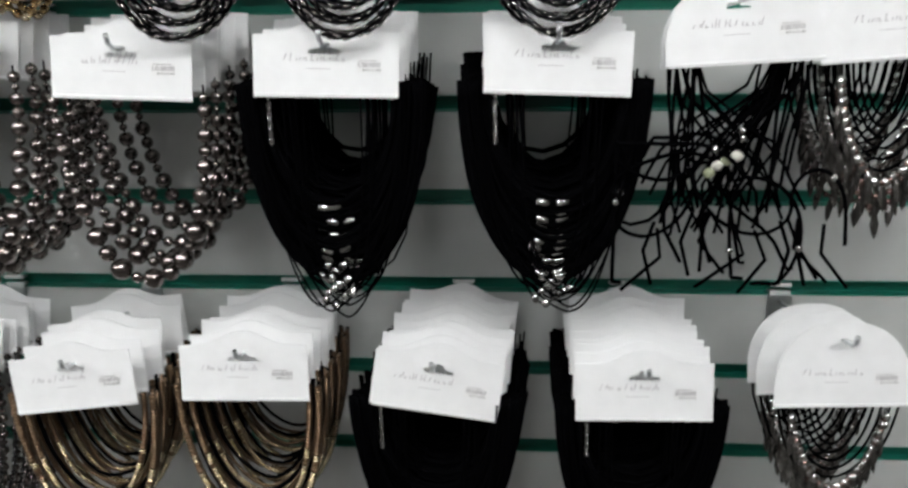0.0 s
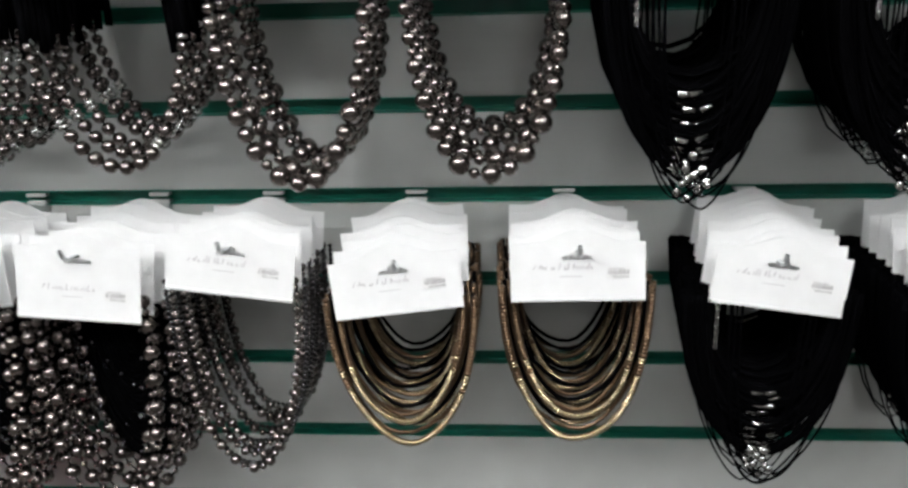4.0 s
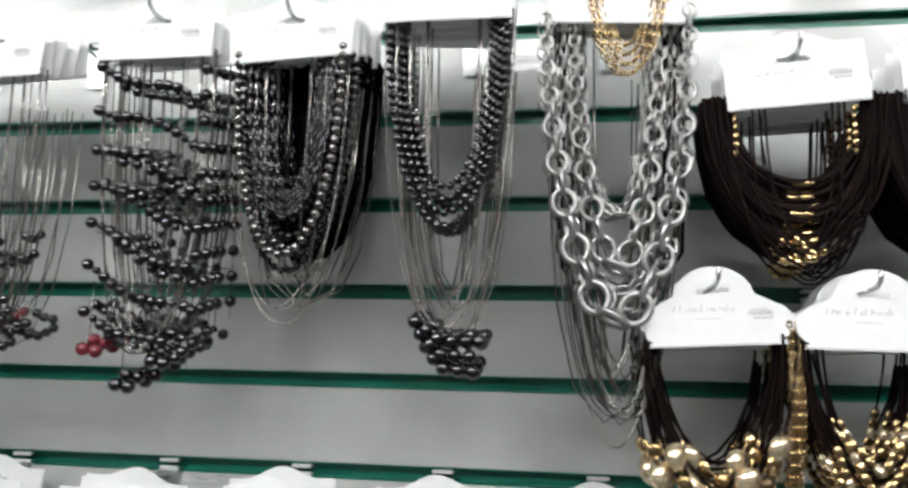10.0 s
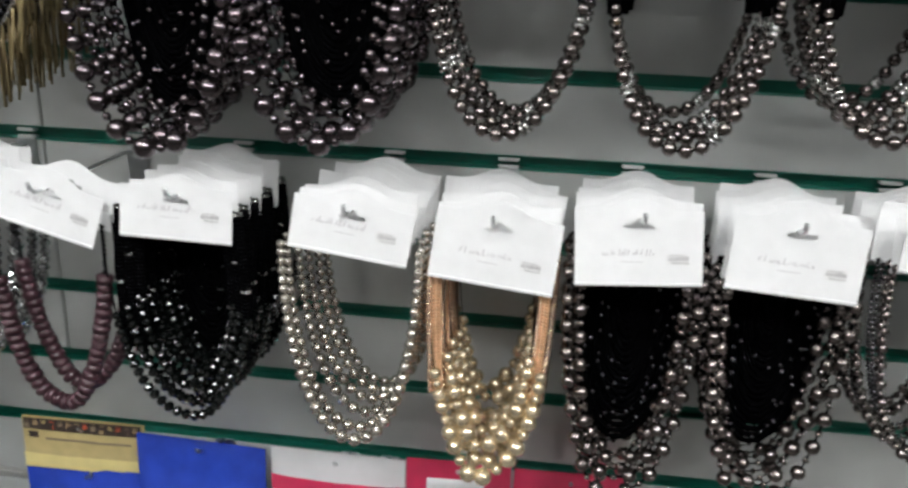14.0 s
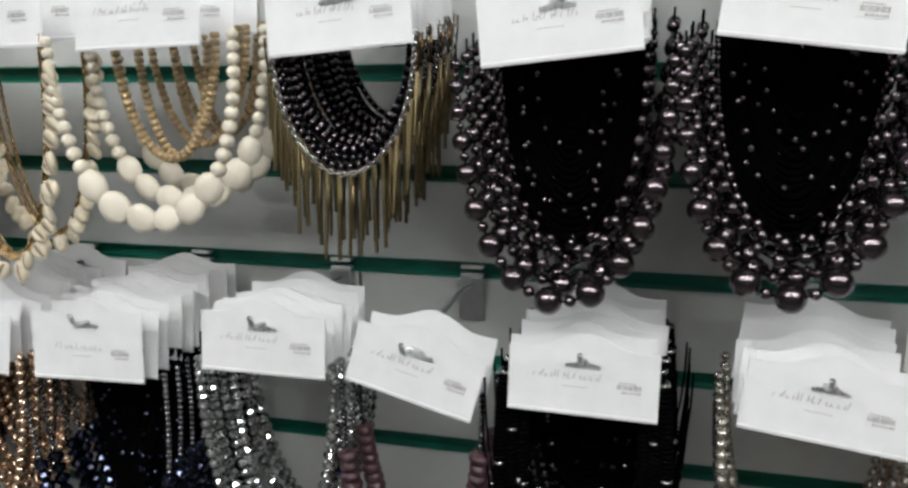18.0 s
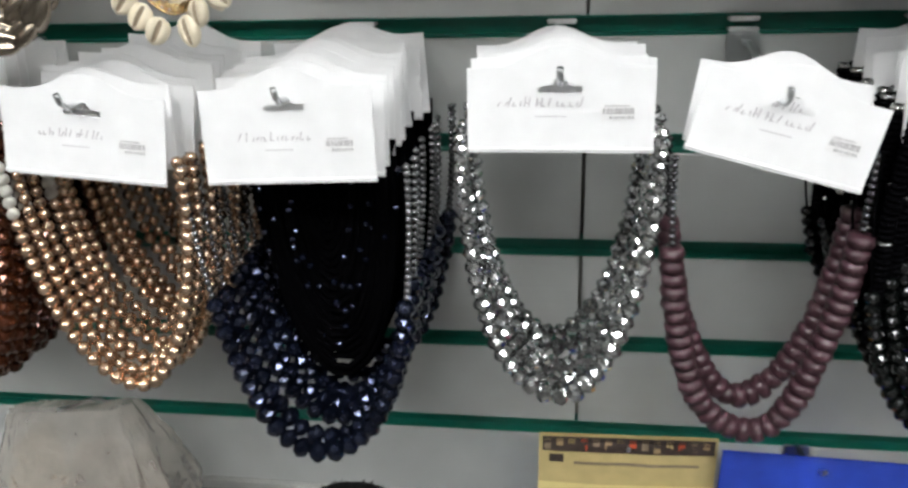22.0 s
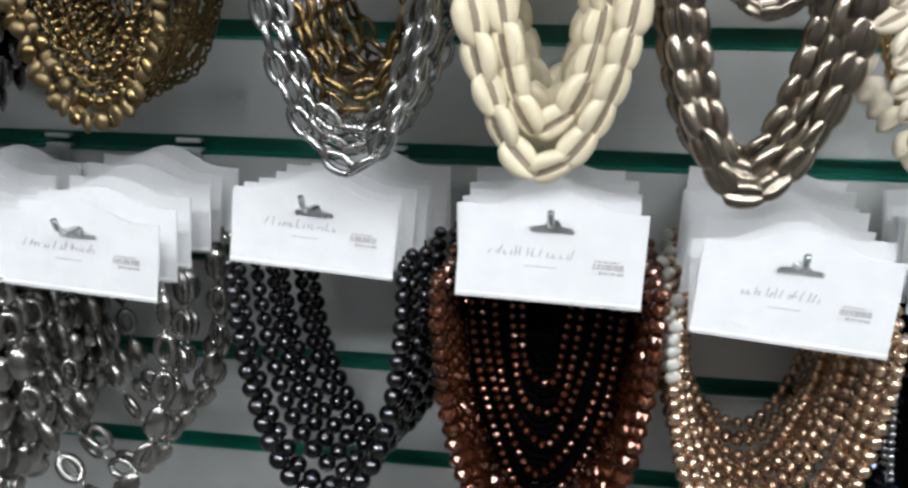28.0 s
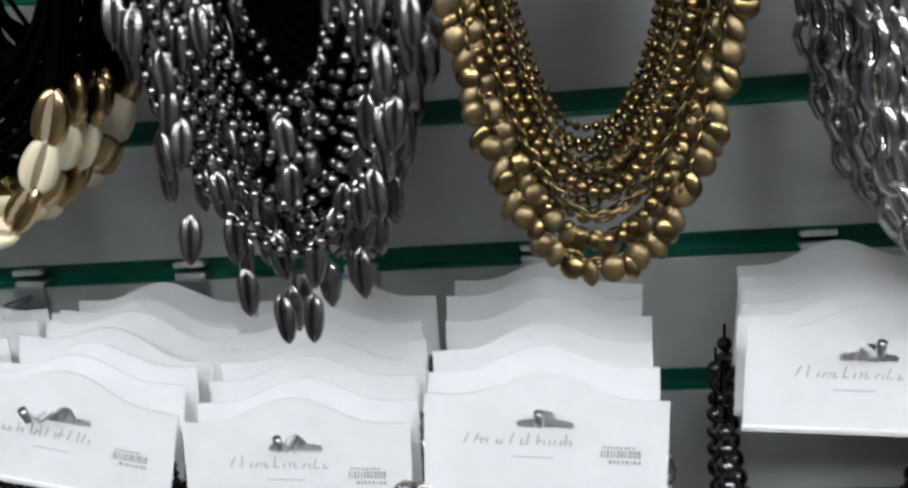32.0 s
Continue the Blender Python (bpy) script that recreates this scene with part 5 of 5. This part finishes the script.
ROW_A = [
    ("big_chain", 0.378, -0.540, 1.930, -3, 3), ("bead_collars", 0.340, -0.694, 1.940, 0, 4), ("curb_and_beads", 0.235, -0.845, 1.908, 3, 6),
    ("bead_waves", 0.325, -0.985, 1.914, 0, 4), ("charm_chains", 0.350, -1.165, 1.900, 2, 4), ("bead_waves", 0.325, -1.310, 1.905, 1, 4),
]
NEAR = {-2.130: -0.160}
WIDE = {-2.130: 0.117, -1.350: 0.113}
DOME = (0.400, 0.283, 0.393)
TALL = {-0.610: 0.070, -0.750: 0.070, -0.888: 0.070, -1.665: 0.064, -1.815: 0.060, -1.965: 0.060, 0.393: 0.068, 0.283: 0.058, 0.400: 0.058}
for kind, drop, x, zb, tilt, n in ROW_B:
    hang_on(kind, drop, x, zb, tilt, n + 2, zB, HOOK_B.get(x), "dome" if x in DOME else "plain", h=TALL.get(x, 0.050), cap=300 if x < -2.2 else 240 if x < -1.7 else 150)
for kind, drop, x, zb, tilt, n in ROW_C:
    hang_on(kind, drop, x, zb, tilt, n + 2, zC, HOOK_C.get(x), "dome" if x in DOME else "plain", h=TALL.get(x, 0.053), cap=190, w=WIDE.get(x, 0), front=NEAR.get(x, FRONT))
for kind, drop, x, zb, tilt, n in ROW_A:
    hang_on(kind, drop, x, zb, tilt, n + 1, zA, cap=230)
for kind, drop, x, zb, tilt in (("gold_nuggets", 0.165, -0.459, 1.645, 3), ("gold_tubes", 0.160, -0.333, 1.643, -1)):
    hang_on(kind, drop, x, zb, tilt, 4, zA2, style="cloud", h=0.060, gap=0.03, w=0.126)
for kind, drop, x, zb, tilt, n in (("brown_cords", 0.150, -0.388, 1.850, 4, 6), ("brown_cords", 0.155, -0.245, 1.850, 0, 6)):
    hang_on(kind, drop, x, zb, tilt, n, G0 + 0.7, h=0.056)
for x, d in ((-0.168, 0.20), (-0.032, 0.19), (0.140, 0.185)):
    hang_on("braid", d, x, 1.468 + d, 0, 2, G0 + 0.5, front=-0.20, cap=0)
hang_on("gold_chain", 0.14, -0.531, 2.01, 0, 2, G0 + 0.9, front=-0.20, cap=0)


# ---- packs, cap and bag under the lowest row of cards ----
def pouch(name, label, x0, x1, zt, zb, y, body, bands=(), thick=0.012, cat="package"):
    """A flat sealed pack hanging on a short hook; bands: (material, left, right, bottom, top) as fractions."""
    hx, zg = (x0 + x1) / 2, G0 - (0.5 if zt < 0.76 else 0.4)
    h = tagged(new("short_hook"), "short chrome hook clipped into the slat groove", "hook", "short hooks")
    h.location = (hx, 0, zg)
    part("back_plate", block("back_plate", -0.012, 0.012, -0.0045, -0.002, -0.03, -0.004, M["steel"], 0.0008), h)
    v, f = tube([(0, -0.004, -0.004), (0, -0.03, 0.0), (0, y - 0.006, zt - 0.012 - zg), (0, y - 0.012, zt - 0.006 - zg)], 0.002, 8)
    part("rod", mesh_of("rod", v, f, [M["steel"]]), h)
    t = tagged(new(name), label, cat, "hanging packs")
    t.matrix_basis = pose(hx, y, zt, 0, rnd.uniform(-1.5, 1.5), rnd.uniform(-3, 3))
    w, hgt = x1 - x0, zt - zb
    nx, nz = 14, 14
    v, f = [], []
    for s in (-1, 1):
        for i in range(nx):
            for k in range(nz):
                a, b = i / (nx - 1), k / (nz - 1)
                puff = (math.sin(math.pi * a) * math.sin(math.pi * min(1.0, b * 1.1))) ** 0.5 if 0 < a < 1 and 0 < b < 0.9 else 0.0
                wr = 0.0022 * noise.noise(Vector((a * 5 + hx * 9, b * 5, s)))
                v.append(((a - 0.5) * w, s * (0.0012 + thick / 2 * puff) + wr * puff, -hgt + b * hgt))
    for s in range(2):
        for i in range(nx - 1):
            for k in range(nz - 1):
                q = [s * nx * nz + i * nz + k, s * nx * nz + (i + 1) * nz + k, s * nx * nz + (i + 1) * nz + k + 1, s * nx * nz + i * nz + k + 1]
                f.append(q if s == 0 else q[::-1])
    part("pouch", mesh_of("pouch", v, f, [body]), t)
    for m, l, r_, b, tp in bands:
        vv, ff = [], []
        for i in range(9):
            for k in range(9):
                a, c = l + (r_ - l) * i / 8, b + (tp - b) * k / 8
                puff = (math.sin(math.pi * a) * math.sin(math.pi * min(1.0, c * 1.1))) ** 0.5 if 0 < a < 1 and 0 < c < 0.9 else 0.0
                wr = 0.0022 * noise.noise(Vector((a * 5 + hx * 9, c * 5, -1)))
                vv.append(((a - 0.5) * w, -(0.0022 + thick / 2 * puff) + wr * puff - 0.0012, -hgt + c * hgt))
        ff = [(i * 9 + k, (i + 1) * 9 + k, (i + 1) * 9 + k + 1, i * 9 + k + 1) for i in range(8) for k in range(8)]
        part("print", mesh_of("print", vv, ff, [m]), t)
    return t


pouch("card_pack", "yellow header card pack with dark picture strip", -1.500, -1.336, 0.838, 0.763, -0.060, M["yellow"], [(M["packdark"], 0.02, 0.98, 0.78, 0.99), (M["lemon"], 0.0, 1.0, 0.01, 0.30)] + [((M["slit"], M["orange"], M["yellow"], M["tan"])[q * 7 % 4], 0.03 + 0.068 * q, 0.068 + 0.068 * q, 0.80 + 0.03 * (q * 5 % 3), 0.96) for q in range(14)] + [(M["packdark"], 0.06, 0.14, 0.62, 0.74), (M["slit"], 0.20, 0.90, 0.60, 0.64)], 0.006)
# its hand slot is a dark blue patch, not a cut hole
pouch("blue_pack", "glossy blue plastic pack below the yellow card", -1.505, -1.320, 0.768, 0.560, -0.062, M["blue"], [(M["deepblue"], 0.32, 0.68, 0.76, 0.81)], 0.02)
pouch("blue_pack", "glossy blue plastic pack with orange print", -1.336, -1.166, 0.836, 0.600, -0.075, M["blue"], [(M["orange"], 0.05, 0.98, 0.06, 0.44)], 0.03)
pouch("cyan_pack", "cyan card pack with a striped band", -1.560, -1.330, 0.708, 0.560, -0.085, M["cyan"], [(M["packwhite"], 0.02, 0.5, 0.90, 0.94)], 0.008)
pouch("striped_pack", "card pack with orange and green upright stripes", -1.498, -0.958, 0.684, 0.560, -0.112, M["stripe"], [(M["lemon"], 0.0, 1.0, 0.95, 0.99)] + [(M["leafgreen"], 0.03 + 0.105 * q, 0.085 + 0.105 * q, 0.2, 0.93) for q in range(9)], 0.008)
pouch("pink_pack", "white and pink printed plastic pack", -1.162, -0.990, 0.835, 0.610, -0.070, M["packwhite"], [(M["pink"], 0.0, 1.0, 0.74, 0.84), (M["pink"], 0.04, 0.28, 0.34, 0.52), (M["pink"], 0.6, 0.95, 0.2, 0.5), (M["packdark"], 0.52, 0.57, 0.45, 0.5)], 0.024)
pouch("white_pack", "plain white paper pack leaning among pink packs", -1.085, -0.960, 0.790, 0.640, -0.105, M["packwhite"], [(M["pink"], 0.0, 0.06, 0.0, 1.0)], 0.008)
pouch("pink_pack", "red and pink printed plastic pack", -0.988, -0.860, 0.842, 0.610, -0.070, M["pink"], [(M["packwhite"], 0.2, 0.75, 0.78, 0.90), (M["packwhite"], 0.0, 0.6, 0.25, 0.55), (M["blue"], 0.1, 0.35, 0.60, 0.72)], 0.024)
pouch("pink_pack", "red and white printed plastic pack", -0.856, -0.720, 0.842, 0.610, -0.070, M["pink"], [(M["packwhite"], 0.1, 0.9, 0.45, 0.66)], 0.024)

cap = tagged(new("knitted_cap"), "black knitted cap hanging on the slat wall", "cap")
cap.location = (-1.673, -0.108, 0.797)
v, f = [], []
rows_, cols = 18, 36
for i in range(rows_ + 1):
    t = i / rows_
    rad = 0.098 * math.sin(math.pi / 2 * min(1.0, t * 1.15)) ** 0.45
    for j in range(cols):
        a = 2 * math.pi * j / cols
        wv = 1 + 0.018 * (1 if j % 2 else -1) + 0.05 * noise.noise(Vector((math.cos(a), math.sin(a), t * 3)))
        v.append((rad * math.cos(a) * wv, 0.62 * rad * math.sin(a) * wv, -0.17 * t))
f = [(i * cols + j, i * cols + (j + 1) % cols, (i + 1) * cols + (j + 1) % cols, (i + 1) * cols + j) for i in range(rows_) for j in range(cols)]
part("crown", mesh_of("crown", v, f, [M["wool"]]), cap)
v, f = [], []
BRIM = ((0.080, -0.078), (0.100, -0.090), (0.120, -0.102), (0.138, -0.115), (0.145, -0.130), (0.143, -0.150), (0.136, -0.180))
for rad, z in BRIM:
    for j in range(cols):
        a = 2 * math.pi * j / cols
        wv = 1 + 0.012 * (1 if j % 2 else -1) + 0.06 * noise.noise(Vector((math.cos(a) * 1.5, math.sin(a) * 1.5, z * 20)))
        v.append((rad * math.cos(a) * wv, 0.62 * rad * math.sin(a) * wv, z))
f = [(i * cols + j, i * cols + (j + 1) % cols, (i + 1) * cols + (j + 1) % cols, (i + 1) * cols + j) for i in range(len(BRIM) - 1) for j in range(cols)]
part("brim", mesh_of("brim", v, f, [M["wool"]]), cap)
fz = []
for i in range(900):
    a, t = rnd.uniform(0, 6.283), rnd.uniform(0.0, 1)
    rad = 0.098 * math.sin(math.pi / 2 * min(1.0, t * 1.15)) ** 0.45
    p = Vector((rad * math.cos(a), 0.62 * rad * math.sin(a), -0.17 * t))
    o = Vector((p.x, p.y * 1.6, 0.05)).normalized()
    q = p + o * 0.0022 + Vector((rnd.uniform(-1, 1), rnd.uniform(-1, 1), rnd.uniform(-1, 1))) * 0.0012
    fz.append((*tube([p, q], 0.0004, 3), M["wool"], True))
v, f, ms, ix, sm = merge(fz)
part("fuzz", mesh_of("fuzz", v, f, ms, ix, sm), cap)

bag = tagged(new("film_bag"), "crumpled clear film bag of small goods on a hook", "bag")
bag.location = (-1.945, -0.10, 0.868)
v, f = [], []
nu, nv = 72, 30
for k in range(nv):
    b = k / (nv - 1)
    wd = 0.066 + 0.036 * min(1, b * 2.2) ** 0.8
    for i in range(nu):
        a = 2 * math.pi * i / nu
        c, s_ = math.cos(a), math.sin(a)
        cr = 1 + 0.10 * noise.noise(Vector((c * 2.5, s_ * 2.5, b * 3))) + 0.09 * abs(noise.noise(Vector((c * 9, s_ * 9, b * 2.5)))) + 0.05 * noise.noise(Vector((c * 16, s_ * 16, b * 14)))
        v.append((wd * math.copysign(abs(c) ** 0.45, c) * cr + 0.012 * b, (0.010 + 0.045 * min(1, b * 2.5)) * math.copysign(abs(s_) ** 0.55, s_) * cr, -0.26 * b + 0.01 * c))
f = [(k * nu + i, k * nu + (i + 1) % nu, (k + 1) * nu + (i + 1) % nu, (k + 1) * nu + i) for k in range(nv - 1) for i in range(nu)]
f += [tuple(range(nu)), tuple(range((nv - 1) * nu, nv * nu))[::-1]]
part("film", mesh_of("film", v, f, [M["film"]], smooth=False), bag)
goods = []
for i in range(8):
    bm = bmesh.new()
    x, z = -0.066 + 0.019 * i, -0.145 + 0.02 * math.sin(i * 2.1)
    bmesh.ops.create_cube(bm, size=1, matrix=pose(x, rnd.uniform(-0.010, 0.012), z, rnd.uniform(-6, 6), rnd.uniform(-7, 7), rnd.uniform(-25, 25)) @ Matrix.Diagonal((0.014, 0.052, rnd.uniform(0.14, 0.19), 1)))
    bmesh.ops.bevel(bm, geom=bm.edges[:], offset=0.005, segments=2, affect="EDGES")
    bm.verts.index_update()
    goods.append((*grab(bm), M["taupe"] if i > 3 else M["beige"], False))
v, f, ms, ix, sm = merge(goods)
part("contents", mesh_of("contents", v, f, ms, ix, sm), bag)
bh = tagged(new("short_hook"), "short chrome hook clipped into the slat groove", "hook", "short hooks")
bh.location = (-1.945, 0, G0 - 0.4)
part("back_plate", block("back_plate", -0.012, 0.012, -0.0045, -0.002, -0.03, -0.004, M["steel"], 0.0008), bh)
v, f = tube([(0, -0.004, -0.004), (0, -0.06, 0.05), (0, -0.10, 0.066), (0, -0.115, 0.074)], 0.002, 8)
part("rod", mesh_of("rod", v, f, [M["steel"]]), bh)


# ---- the slats and groove inserts of the display wall ----
def slat_mesh(x0, x1, h):
    bm = bmesh.new()
    bmesh.ops.create_cube(bm, size=1, matrix=Matrix.Translation(((x0 + x1) / 2, 0.010, 0)) @ Matrix.Diagonal((x1 - x0, 0.020, h, 1)))
    edges = [e for e in bm.edges if all(v.co.y < 0.005 for v in e.verts)]
    bmesh.ops.bevel(bm, geom=edges, offset=0.0012, segments=2, affect="EDGES")
    return from_bm("slat", bm, [M["slat"]])


SPANS = [(X0, SEAM - 2.44), (SEAM - 2.438, SEAM - 0.0016), (SEAM + 0.0016, SEAM + 2.438), (SEAM + 2.44, X1)]
SLATS = [slat_mesh(a, b, PITCH - GROOVE) for a, b in SPANS]


def insert_mesh(m):
    """A C-shaped strip that lines a groove."""
    g, d, t = GROOVE / 2, 0.014, 0.0015
    prof = [(0.0006, g - 0.0001), (d, g - 0.0001), (d, -g + 0.0001), (0.0006, -g + 0.0001), (0.0006, -g + t), (d - t, -g + t), (d - t, g - t), (0.0006, g - t)]
    v = [(x, y, z) for x in (X0, X1) for y, z in prof]
    n = len(prof)
    f = [(i, (i + 1) % n, n + (i + 1) % n, n + i) for i in range(n)] + [(0, 1, 6, 7), (1, 2, 5, 6), (2, 3, 4, 5)]
    me = mesh_of("groove_insert", v, f, [m], smooth=False)
    return me


INSERT = {True: insert_mesh(M["green"]), False: insert_mesh(M["alu"])}
for k in range(-11, 19):
    z = G0 + PITCH * k
    if z - PITCH < 0.05 or z + PITCH / 2 > CEIL - 0.02:
        continue
    part("groove_insert", INSERT[k > -5], wall, "", Matrix.Translation((0, 0, z)))
    for me in SLATS:
        part("slat", me, wall, "", Matrix.Translation((0, 0, z + PITCH / 2)))
